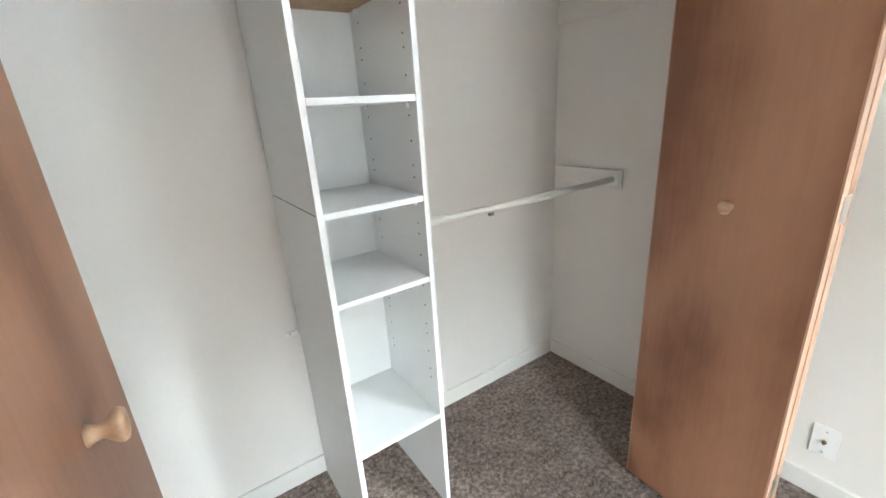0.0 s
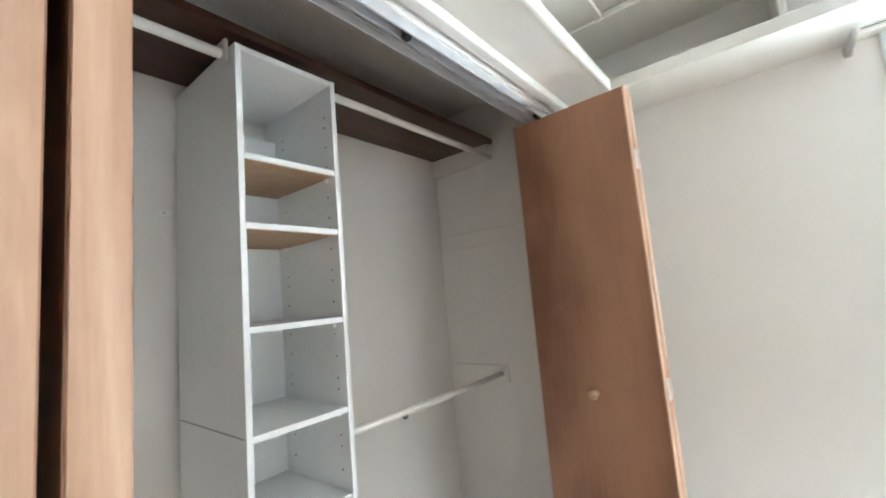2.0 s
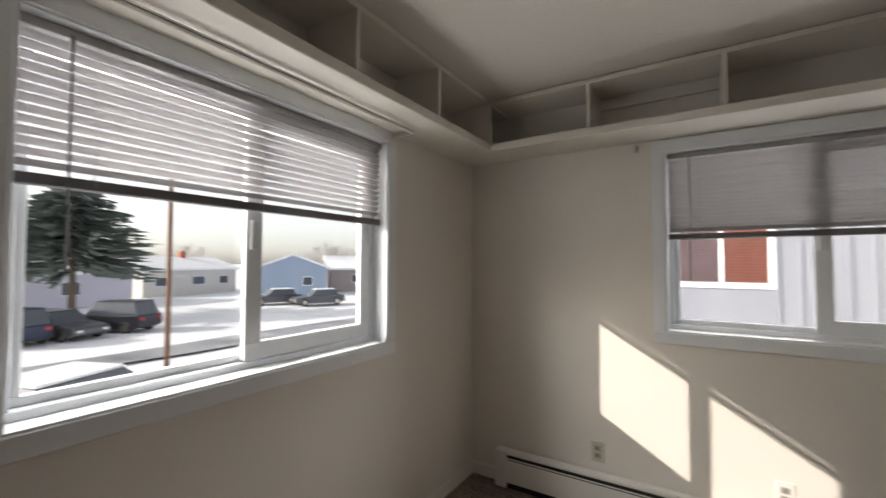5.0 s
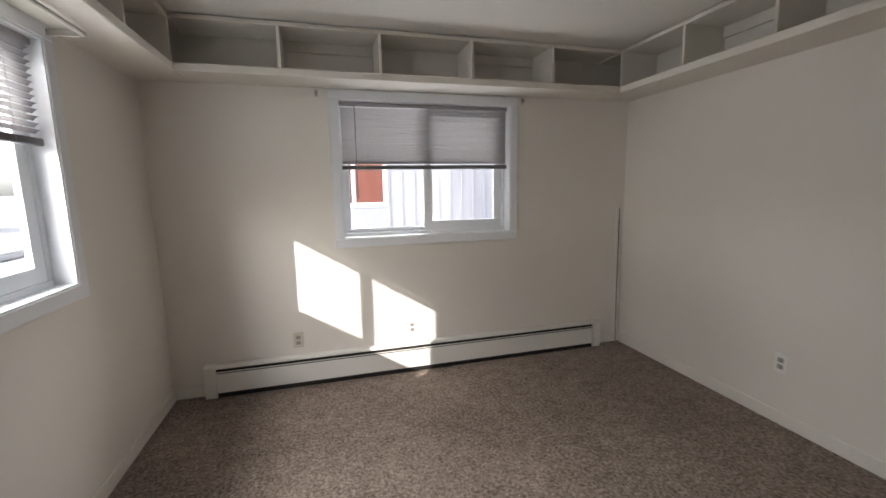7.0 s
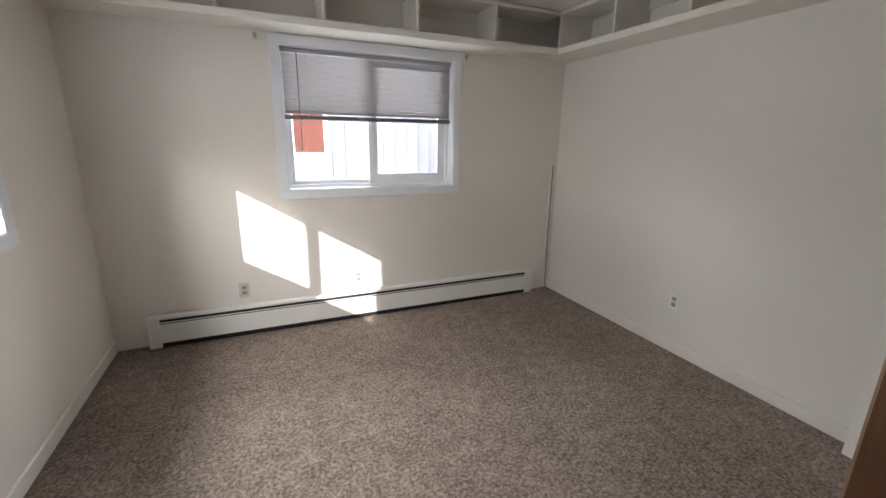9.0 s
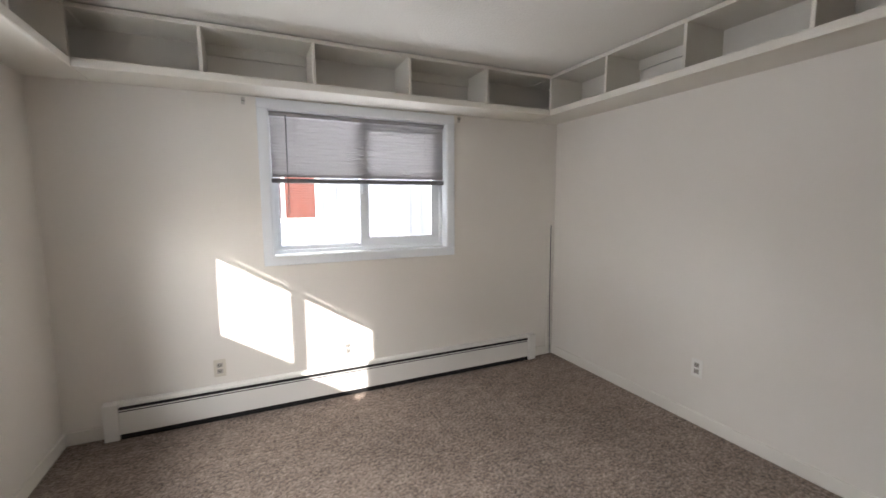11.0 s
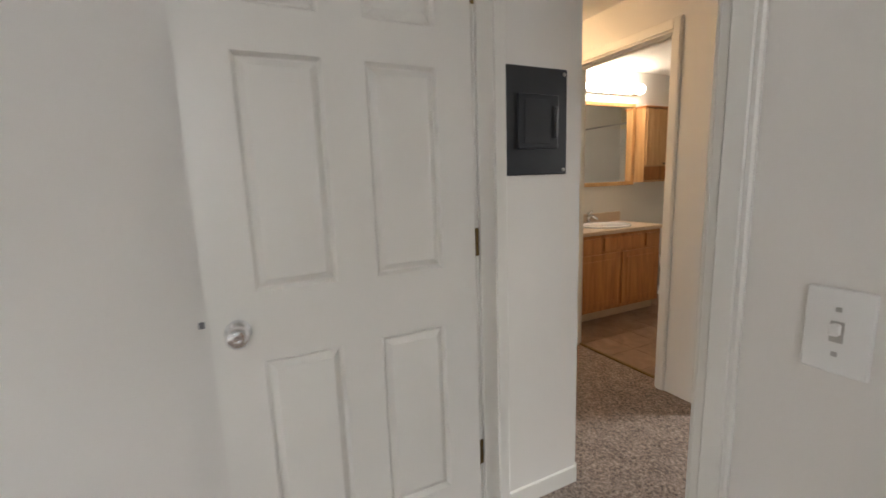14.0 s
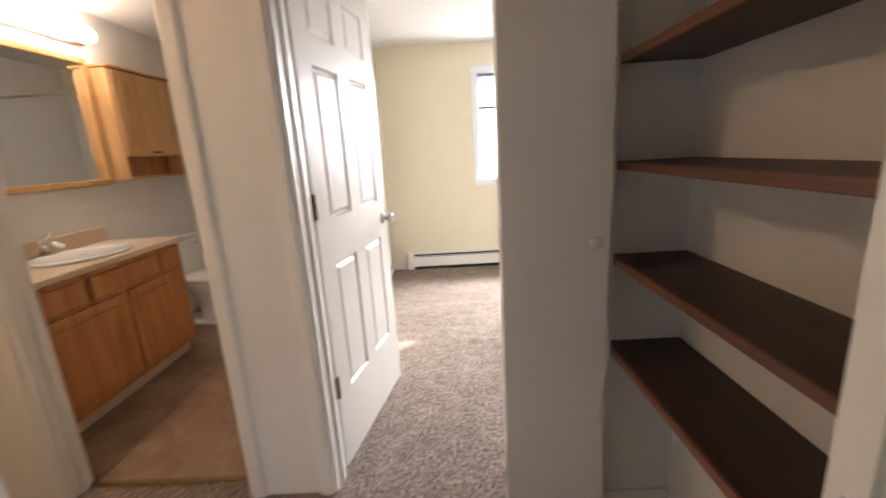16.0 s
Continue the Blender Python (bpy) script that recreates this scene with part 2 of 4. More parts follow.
def lathe(profile, steps=20, axis="Z", at=(0, 0, 0)):
    """A turned shape from (radius, height) pairs."""
    bm = bmesh.new()
    rings = []
    for r, h in profile:
        rings.append([bm.verts.new((r * math.cos(2 * math.pi * i / steps), r * math.sin(2 * math.pi * i / steps), h)) for i in range(steps)])
    for a, b in zip(rings, rings[1:]):
        for i in range(steps):
            bm.faces.new((a[i], a[(i + 1) % steps], b[(i + 1) % steps], b[i]))
    bm.faces.new(rings[0][::-1])
    bm.faces.new(rings[-1])
    turn = {"Z": Matrix(), "X": pose(0, 0, 0, 0, 90, 0), "-X": pose(0, 0, 0, 0, -90, 0), "Y": pose(0, 0, 0, -90, 0, 0), "-Y": pose(0, 0, 0, 90, 0, 0)}[axis]
    bmesh.ops.transform(bm, matrix=Matrix.Translation(at) @ turn, verts=bm.verts)
    for f in bm.faces:
        f.smooth = len(f.verts) == 4
    return bm


def tube(points, radius, steps=10):
    """A round bar along a line of points."""
    bm = bmesh.new()
    pts = [Vector(p) for p in points]
    rings = []
    for i, p in enumerate(pts):
        d = (pts[min(i + 1, len(pts) - 1)] - pts[max(i - 1, 0)]).normalized()
        q = d.to_track_quat("Z", "Y")
        r = radius[i] if isinstance(radius, (list, tuple)) else radius
        rings.append([bm.verts.new(p + q @ Vector((r * math.cos(2 * math.pi * k / steps), r * math.sin(2 * math.pi * k / steps), 0))) for k in range(steps)])
    for a, b in zip(rings, rings[1:]):
        for k in range(steps):
            f = bm.faces.new((a[k], a[(k + 1) % steps], b[(k + 1) % steps], b[k]))
            f.smooth = True
    bm.faces.new(rings[0][::-1])
    bm.faces.new(rings[-1])
    return bm


def mesh_of(name, bm, mat):
    bmesh.ops.recalc_face_normals(bm, faces=bm.faces)
    me = bpy.data.meshes.new(name)
    bm.to_mesh(me)
    bm.free()
    me.materials.append(mat)
    return me


def thing(name, label, category, at=(0, 0, 0), rz=0.0, group="", kind=""):
    ob = new(name)
    ob.empty_display_size = 0.1
    ob.matrix_basis = pose(*at, 0, 0, rz)
    return tagged(ob, label, category, group, kind)


def part(name, bm, mat, parent, label="", local=False):
    """One mesh under a thing or a part; coordinates are the world's unless local."""
    ob = new(name, mesh_of(name, bm, mat))
    ob.parent = parent
    if not local and parent.type == "EMPTY":
        ob.matrix_parent_inverse = parent.matrix_basis.inverted()
    return tagged(ob, label)


def solid(name, bm, mat, label, category="", kind="", group=""):
    ob = new(name, mesh_of(name, bm, mat))
    return tagged(ob, label, category, group, kind)


def wall(name, axis, at, thick, span, top, holes, mat, label):
    """A wall in a plane of constant x or y from at to at + thick, with holes (a0, a1, z0, z1) right through it."""
    cuts = sorted({span[0], span[1], *(h[0] for h in holes), *(h[1] for h in holes)})
    zs = sorted({0.0, top, *(h[2] for h in holes), *(h[3] for h in holes)})
    bm = bmesh.new()
    for a0, a1 in zip(cuts, cuts[1:]):
        run = []
        for z0, z1 in zip(zs, zs[1:]):
            am, zm = (a0 + a1) / 2, (z0 + z1) / 2
            if any(h[0] < am < h[1] and h[2] < zm < h[3] for h in holes):
                continue
            if run and abs(run[-1][1] - z0) < 1e-6:
                run[-1][1] = z1
            else:
                run.append([z0, z1])
        for z0, z1 in run:
            if axis == "x":
                box(bm, at, at + thick, a0, a1, z0, z1)
            else:
                box(bm, a0, a1, at, at + thick, z0, z1)
    return solid(name, bm, mat, label, "wall", "structure")


# ---- plan ----
E, S, W, N = 2.05, -2.375, -1.48, 0.83
TOP = 2.376
WIN_E = (-1.47, -0.135, 1.005, 2.015)
WIN_S = (-0.405, 0.875, 1.04, 2.0)
WIN_B = (-0.655, 0.62, 0.98, 2.08)
DOOR = (-1.39, -0.645, 0.0, 2.06)
CLOSET = (0.25, 1.69, 0.0, 2.04)
LINEN = (1.09, 2.20, 0.0, 2.05)
BATH = (-2.63, -1.85, 0.0, 2.11)
BED = (-1.53, -0.77, 0.0, 2.06)

solid("floor", boxes((W - 0.12, E, S, 1.25, -0.12, 0), (-4.2, E, 1.25, 2.47, -0.12, 0), (-1.75, E, 2.47, 5.6, -0.12, 0)), CARPET, "taupe cut-pile carpet with worn, trodden patches", "carpet", "structure")
solid("floor_bathroom", boxes((-3.42, -1.752, 2.47, 5.6, -0.12, 0.003)), VINYL, "brown stone-pattern vinyl floor in the bathroom", "floor", "structure")
solid("ceiling", boxes((-4.3, E + 0.15, S - 0.15, 5.75, TOP, TOP + 0.1)), CEIL, "white textured ceiling", "ceiling", "structure")
wall("wall_east", "x", E, 0.15, (S - 0.15, 5.75), TOP, [WIN_E], PAINT, "cream painted wall with the wide sliding window")
wall("wall_south", "y", S, -0.15, (W - 0.12, E), TOP, [WIN_S], PAINT, "cream painted wall with window above the baseboard heater")
wall("wall_west", "x", W, -0.12, (S, 1.35), TOP, [], PAINT, "cream painted wall running on into the hall")
wall("wall_north", "y", N, 0.10, (W, E), TOP, [DOOR, CLOSET], PAINT, "cream painted wall with doorway and closet opening")
wall("wall_closet_back", "y", 1.69, 0.11, (-0.1, E), TOP, [], PAINT, "white painted back wall of the closet")
wall("wall_closet_end", "x", -0.27, 0.17, (N + 0.1, 2.38), TOP, [], PAINT_HALL, "painted partition between closet and linen cupboard")
wall("wall_hall_east", "x", -0.57, 0.05, (N + 0.1, 2.38), TOP, [LINEN], PAINT_HALL, "painted hall wall around the linen cupboard opening")
wall("wall_linen_side_a", "y", 2.26, 0.12, (-0.52, -0.27), TOP, [], PAINT_HALL, "painted side wall of the linen cupboard")
wall("wall_linen_side_b", "y", 0.93, 0.10, (-0.52, -0.27), TOP, [], PAINT_HALL, "painted side wall of the linen cupboard by the bedroom")
wall("wall_hall_north", "y", 2.38, 0.11, (-4.2, E), TOP, [BATH, BED], PAINT_HALL, "painted hall wall with two doorways")
wall("wall_hall_south", "y", 1.25, 0.10, (-4.2, W - 0.12), TOP, [], PAINT_HALL, "painted south wall of the hall")
wall("wall_hall_end", "x", -4.2, -0.1, (1.25, 2.49), TOP, [], PAINT_HALL, "painted end wall of the hall")
wall("wall_bath_west", "x", -3.42, -0.12, (2.49, 5.6), TOP, [], PAINT_HALL, "painted bathroom wall behind the vanity")
wall("wall_bath_east", "x", -1.80, 0.05, (2.49, 5.6), TOP, [], PAINT_HALL, "painted partition of the bathroom")
wall("wall_bedroom_west", "x", -1.75, 0.05, (2.49, 5.6), TOP, [], YELLOW, "pale yellow bedroom wall beside the open door")
wall("wall_outer_north", "y", 5.6, 0.15, (-3.54, E), TOP, [WIN_B], YELLOW, "pale yellow bedroom wall with a window and heater")


def trim_run(name, mat, label, *specs, bevel=0.003):
    return solid(name, boxes(*specs, bevel=bevel), mat, label, "trim", "structure")


BH, BT = 0.078, 0.013
trim_run("baseboard_east", TRIM, "white painted baseboard", (E - BT, E, S, N, 0, BH))
trim_run("baseboard_west", TRIM, "white painted baseboard", (W, W + BT, S, N, 0, BH))
trim_run("baseboard_south", TRIM, "white painted baseboard", (W + BT, E - BT, S, S + BT, 0, BH))
trim_run("baseboard_north", TRIM, "white painted baseboard", (-0.59, 0.19, N - BT, N, 0, BH), (1.75, E - BT, N - BT, N, 0, BH))
trim_run("baseboard_closet", TRIM, "white painted closet baseboard", (-0.1, E - BT, 1.69 - BT, 1.69, 0, BH), (E - BT, E, N + 0.1, 1.69, 0, BH))
trim_run("baseboard_hall", TRIM, "white painted hall baseboard", (W, W + BT, 1.0, 1.35, 0, BH), (-4.2, W, 1.35, 1.35 + BT, 0, BH), (-0.52, -0.27, 2.26 - BT, 2.26, 0, BH))
trim_run("baseboard_bedroom", TRIM, "white baseboard in the yellow bedroom", (-1.7, -1.55, 5.6 - BT, 5.6, 0, BH), (-1.7, -1.7 + BT, 2.49, 5.587, 0, BH))


def doorway(name, x0, x1, head, ya, yb, label, sides=(True, True), mat=TRIM):
    """Jamb lining, stop and casings of a doorway in a wall of constant y between ya and yb."""
    d = thing(name, label, "door frame", ((x0 + x1) / 2, (ya + yb) / 2, 0), kind="structure")
    t = 0.018
    part("jamb", boxes((x0, x0 + t, ya - 0.002, yb + 0.002, 0, head - t), bevel=0.002), mat, d)
    part("jamb", boxes((x1 - t, x1, ya - 0.002, yb + 0.002, 0, head - t), bevel=0.002), mat, d)
    part("head", boxes((x0, x1, ya - 0.002, yb + 0.002, head - t, head), bevel=0.002), mat, d)
    m = ya + 0.055
    part("stop", boxes((x0 + t, x0 + t + 0.011, m, m + 0.035, 0, head - t), (x1 - t - 0.011, x1 - t, m, m + 0.035, 0, head - t), (x0 + t + 0.011, x1 - t - 0.011, m, m + 0.035, head - t - 0.011, head - t)), mat, d)
    for on, y, s in ((sides[0], ya, -1), (sides[1], yb, 1)):
        if on:
            for a, b in ((x0 - 0.05, x0 + 0.006), (x1 - 0.006, x1 + 0.05)):
                part("casing", boxes((a, b, y, y + s * 0.012, 0, head + 0.05), (a + 0.008, b - 0.008, y + s * 0.012, y + s * 0.017, 0, head + 0.042), bevel=0.003), mat, d)
            part("casing", boxes((x0 + 0.006, x1 - 0.006, y, y + s * 0.012, head - 0.006, head + 0.05), bevel=0.003), mat, d)
    return d


doorway("door_frame_1", DOOR[0], DOOR[1], 2.06, N, N + 0.10, "white painted bedroom door frame with casing", (False, True))
doorway("door_frame_2", BATH[0], BATH[1], 2.11, 2.38, 2.49, "cream painted bathroom door frame", (True, False))
doorway("door_frame_3", BED[0], BED[1], 2.06, 2.38, 2.49, "white painted frame of the second bedroom door", (True, False))
# casing on the bedroom side stops under the shelf
c1 = thing("door_casing", "white moulded casing beside the bedroom doorway", "trim", (DOOR[1], N, 0), kind="structure")
part("casing", boxes((DOOR[1] - 0.006, DOOR[1] + 0.055, N - 0.013, N, 0, 2.062), (DOOR[1] + 0.012, DOOR[1] + 0.047, N - 0.018, N - 0.013, 0, 2.062), bevel=0.003), TRIM, c1)
part("casing", boxes((DOOR[0] - 0.055, DOOR[0] + 0.004, N - 0.013, N, 0, 2.062), bevel=0.003), TRIM, c1)
part("casing", boxes((DOOR[0] + 0.004, DOOR[1] - 0.006, N - 0.013, N, 2.036, 2.064), bevel=0.003), TRIM, c1)


def lining(name, label, specs):
    d = thing(name, label, "closet frame", (specs[0][0], specs[0][2], 0), kind="structure")
    for s in specs:
        part("jamb", boxes(s, bevel=0.002), TRIM, d)
    return d


lining("closet_frame", "white painted closet frame", [(0.19, 0.25, N - 0.013, N, 0, 2.06), (1.69, 1.75, N - 0.013, N, 0, 2.06), (0.25, 0.262, N, N + 0.1, 0, 2.028), (1.678, 1.69, N, N + 0.1, 0, 2.028),
                                                     (0.25, 1.69, N, N + 0.1, 2.028, 2.04), (0.19, 1.75, N - 0.045, N - 0.013, 2.035, 2.064)])
track = thing("closet_door_track", "white steel double track over the closet doors", "track", (0.97, 0.87, 2.0))
for spec in ((0.838, 0.842, 1.998, 2.028), (0.866, 0.870, 1.998, 2.028), (0.842, 0.866, 2.024, 2.028), (0.884, 0.888, 2.004, 2.028), (0.912, 0.916, 2.004, 2.028)):
    part("channel", boxes((0.265, 1.675, *spec)), STEEL, track)
part("pivot", boxes((1.60, 1.64, 0.845, 0.863, 1.996, 2.018), bevel=0.002), BLACK, track, "dark pivot bracket")
part("guide", boxes((0.93, 0.95, 0.845, 0.863, 1.992, 2.018), bevel=0.002), BLACK, track)


# ---- windows ----
def window(name, axis, face, out, a0, a1, z0, z1, label, slider_high):
    """A sliding vinyl window: inner casing, reveal, frame, two sashes with glass. out: +1 or -1, the way outdoors."""
    w = thing(name, label, "window", (face, (a0 + a1) / 2, z0) if axis == "x" else ((a0 + a1) / 2, face, z0), kind="structure")

    def bx(d0, d1, p0, p1, q0, q1):
        lo, hi = face + out * d0, face + out * d1
        return (lo, hi, p0, p1, q0, q1) if axis == "x" else (p0, p1, lo, hi, q0, q1)

    def ring(d0, d1, p0, p1, q0, q1, wd):
        return [bx(d0, d1, p0, p1, q1 - wd, q1), bx(d0, d1, p0, p1, q0, q0 + wd), bx(d0, d1, p0, p0 + wd, q0 + wd, q1 - wd), bx(d0, d1, p1 - wd, p1, q0 + wd, q1 - wd)]
    c = 0.062
    part("casing", boxes(*ring(-0.016, 0.0, a0 - c, a1 + c, z0 - c, z1 + c, c), bevel=0.003), VINYLW, w)
    part("reveal", boxes(*ring(-0.010, 0.075, a0 - 0.001, a1 + 0.001, z0 - 0.001, z1 + 0.001, 0.008)), VINYLW, w)
    part("frame", boxes(*ring(0.075, 0.14, a0, a1, z0, z1, 0.032), bevel=0.003), VINYLW, w)
    mid = (a0 + a1) / 2
    f0, f1, g0, g1 = a0 + 0.032, a1 - 0.032, z0 + 0.032, z1 - 0.032
    inner = (f0, mid + 0.03) if not slider_high else (mid - 0.03, f1)
    outer = (mid - 0.02, f1) if not slider_high else (f0, mid + 0.02)
    for nm, (p0, p1), d, wd in (("sash", inner, 0.080, 0.066), ("sash", outer, 0.108, 0.026)):
        s = part(nm, boxes(*ring(d, d + 0.026, p0, p1, g0, g1, wd), bevel=0.002), VINYLW, w)
        gl = part("pane", boxes(bx(d + 0.011, d + 0.014, p0 + wd, p1 - wd, g0 + wd, g1 - wd)), GLASS, s)
        gl.visible_shadow = False
    edge = inner[1] - 0.024 if not slider_high else inner[0] + 0.024
    part("latch", boxes(bx(0.066, 0.080, edge - 0.012, edge + 0.012, (z0 + z1) / 2 - 0.06, (z0 + z1) / 2 + 0.05), bevel=0.004), VINYLW, w, "white latch")
    return w


window("window_1", "x", E, 1, *WIN_E, "white vinyl sliding window onto the snowy street", False)
window("window_2", "y", S, -1, *WIN_S, "white vinyl sliding window facing the neighbouring house", False)
window("window_3", "y", 5.6, 1, *WIN_B, "white vinyl window in the yellow bedroom", True)


def blind(axis, face, out, a0, a1, top, bottom, tilt, label, wand_side, pitch=0.0205):
    """A mini blind half drawn up: head rail, single slats, bottom rail, ladder cords, wand."""
    n = max(6, int((top - bottom - 0.05) / pitch))
    at = (face + out * 0.042, (a0 + a1) / 2, top) if axis == "x" else ((a0 + a1) / 2, face + out * 0.042, top)
    b = thing("window_blind", label, "blind", at, 90 if axis == "x" else 0)
    half = (a1 - a0) / 2 - 0.012
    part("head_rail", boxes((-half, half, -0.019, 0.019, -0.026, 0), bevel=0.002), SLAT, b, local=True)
    bm = bmesh.new()
    ca, sa = math.cos(tilt), math.sin(tilt)
    prof = [(-0.0125, -0.0012), (-0.006, 0.0006), (0, 0.0012), (0.006, 0.0006), (0.0125, -0.0012)]
    rows = []
    for off in (0.0, -0.0006):
        for u, v in prof:
            y, z = u * ca - (v + off) * sa, u * sa + (v + off) * ca
            rows.append([bm.verts.new((x, y, z)) for x in (-half + 0.004, half - 0.004)])
    for i in range(4):
        bm.faces.new((rows[i][0], rows[i][1], rows[i + 1][1], rows[i + 1][0]))
        bm.faces.new((rows[i + 5][0], rows[i + 6][0], rows[i + 6][1], rows[i + 5][1]))
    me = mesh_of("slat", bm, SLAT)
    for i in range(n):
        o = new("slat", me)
        o.parent = b
        o.location = (0, random.uniform(-0.0008, 0.0008), -0.040 - i * pitch)
        o.rotation_euler = (random.uniform(-0.05, 0.05), random.uniform(-0.0012, 0.0012), 0)
    zb = -0.040 - n * pitch
    part("bottom_rail", boxes((-half, half, -0.014, 0.014, zb - 0.030, zb), bevel=0.003), RAIL, b, "dark grey bottom rail with stacked slats", local=True)
    for x in (-half + 0.16, 0.0, half - 0.16):
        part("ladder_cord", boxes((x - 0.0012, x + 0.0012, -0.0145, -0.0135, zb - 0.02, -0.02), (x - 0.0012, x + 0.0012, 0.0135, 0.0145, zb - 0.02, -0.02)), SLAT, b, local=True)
    wx = wand_side * (half - 0.10)
    part("wand", tube([(wx, 0.026, -0.02), (wx, 0.028, zb - 0.24)], 0.0035, 6), RAIL, b, "thin dark tilt wand", local=True)
    return b


blind("x", E, 1, WIN_E[0], WIN_E[1], 2.005, 1.600, radians(37), "white mini blind drawn half up over the street window", 1, 0.0265)
blind("y", S, -1, WIN_S[0], WIN_S[1], 1.99, 1.545, radians(52), "white mini blind half drawn with closed slats", 1)
blind("y", 5.6, 1, WIN_B[0], WIN_B[1], 2.07, 1.72, radians(30), "white mini blind in the second bedroom", 1)


# ---- ceiling-height shelves round the room ----
def wall_shelf(label, run, a0, a1, back, front, dividers, cleats):
    """A boxed shelf under the ceiling along a wall. run: the axis along it; back and front: its depth on the other axis."""
    s = thing("wall_shelf", label, "shelf", ((a0 + a1) / 2, back, 2.068) if run == "x" else (back, (a0 + a1) / 2, 2.068), group="shelves under the ceiling")
    sg = 1 if front > back else -1

    def bx(p0, p1, d0, d1, z0, z1):
        return (p0, p1, d0, d1, z0, z1) if run == "x" else (d0, d1, p0, p1, z0, z1)
    part("bottom_board", boxes(bx(a0, a1, back, front - sg * 0.018, 2.07, 2.108)), SHELFPAINT, s)
    part("lip", boxes(bx(a0, a1, front - sg * 0.018, front, 2.066, 2.111), bevel=0.005, segments=2), SHELFPAINT, s)
    part("top_rail", boxes(bx(a0, a1, front - sg * 0.018, front, 2.343, 2.368), bevel=0.003), SHELFPAINT, s)
    part("top_board", boxes(bx(a0, a1, back, front - sg * 0.018, 2.350, 2.366)), SHELFPAINT, s)
    # A solid dark box fills the gap; its shade is put in as colour.
    part("gap_shade_filler", boxes(bx(a0, a1, back, front - sg * 0.03, 2.366, TOP)), RUBBER_AND_SHADE, s, "dark filler put in for the shade between shelf and ceiling")
    for d in dividers:
        part("divider", boxes(bx(d - 0.009, d + 0.009, back, front - sg * 0.002, 2.108, 2.350), bevel=0.002), SHELFPAINT, s)
    for c0, c1 in cleats:
        part("cleat", boxes(bx(c0, c1, back, back + sg * 0.019, 2.285, 2.350), bevel=0.002), SHELFPAINT, s)
    return s


FE, FS, FW, FN = 1.765, -2.08, -1.165, 0.63
wall_shelf("cream painted boxed shelf above the street window", "y", S, N, E, FE, [0.15, -0.41, -0.973, -1.53, FS - 0.01], [(-0.40, 0.14), (-1.52, -0.98)])
wall_shelf("cream painted boxed shelf above the heater window", "x", FW + 0.001, FE - 0.001, S, FS, [1.204, 0.611, -0.002, -0.597], [(0.62, 1.195), (-0.588, -0.011)])
wall_shelf("cream painted boxed shelf along the plain wall", "y", S, N, W, FW, [0.15, -0.414, -0.982, -1.532, FS - 0.01, FN + 0.01], [(-0.405, 0.14), (-1.523, -0.99)])
wall_shelf("cream painted boxed shelf above the closet and door", "x", FW + 0.001, FE - 0.001, N, FN, [1.204, 0.60, 0.0, -0.60], [(0.61, 1.195), (-0.59, -0.01)])


# ---- curtain rods ----
rod = thing("curtain_rod", "white metal curtain rod above the street window", "curtain rod", (1.99, -0.77, 2.085))
part("bar", boxes((1.90, 1.912, -1.50, 0.0, 2.036, 2.058), bevel=0.004), TRIM, rod)
part("groove", boxes((1.898, 1.8995, -1.49, -0.015, 2.0455, 2.0485)), RAIL, rod)
for y in (-1.50, -0.004):
    part("bracket", boxes((1.90, E, y - 0.004, y + 0.008, 2.032, 2.058), (E - 0.004, E, y - 0.010, y + 0.012, 2.028, 2.062), bevel=0.002), NICKEL, rod)
for x in (1.01, -0.51):
    k = thing("rod_bracket", "small steel curtain rod bracket screwed to the wall", "bracket", (x, S, 2.065))
    part("plate", boxes((x - 0.011, x + 0.011, S, S + 0.004, 2.015, 2.06), bevel=0.001), NICKEL, k)
    part("hook", boxes((x - 0.007, x + 0.007, S + 0.004, S + 0.035, 2.032, 2.05), bevel=0.003), NICKEL, k)


# ---- baseboard heaters ----
def heater(x0, x1, y, sg, z, label):
    h = thing("baseboard_heater", label, "heater", ((x0 + x1) / 2, y, 0))
    a, b = x0 + 0.075, x1 - 0.075
    part("back_plate", boxes((a, b, y, y + sg * 0.004, 0.02, z)), ENAMEL, h)
    part("hood", boxes((a, b, y + sg * 0.004, y + sg * 0.045, z - 0.010, z), (a, b, y + sg * 0.041, y + sg * 0.052, z - 0.022, z - 0.006), bevel=0.002), ENAMEL, h)
    # Shade in the slot and bottom gap is put in as solid black bars.
    part("slot", boxes((a, b, y + sg * 0.004, y + sg * 0.050, z - 0.055, z - 0.024)), BLACK, h, "black bar put in for the shade of the louvre slot")
    part("louvre", boxes((a, b, y + sg * 0.052, y + sg * 0.058, z - 0.046, z - 0.040), bevel=0.001), ENAMEL, h)
    part("front_panel", boxes((a, b, y + sg * 0.056, y + sg * 0.062, 0.038, z - 0.052), bevel=0.002), ENAMEL, h)
    part("bottom_gap_shade", boxes((a, b, y + sg * 0.004, y + sg * 0.054, 0.004, 0.04)), BLACK, h)
    for p, q in ((x0, a), (b, x1)):
        part("end_cap", boxes((p, q, y, y + sg * 0.070, 0.006, z + 0.004), bevel=0.006, segments=2), ENAMEL, h)
    return h


heater(-1.235, 1.845, S + BT, 1, 0.225, "long white enamel baseboard heater with black slot")
heater(-1.52, 1.2, 5.6, -1, 0.20, "white enamel baseboard heater in the second bedroom")
pipe = thing("cable_cover", "slim painted pipe cover standing in the corner", "pipe", (-1.41, S + 0.02, 0))
part("channel", boxes((-1.425, -1.405, S, S + 0.016, 0.0, 1.205), bevel=0.004), TRIM, pipe)
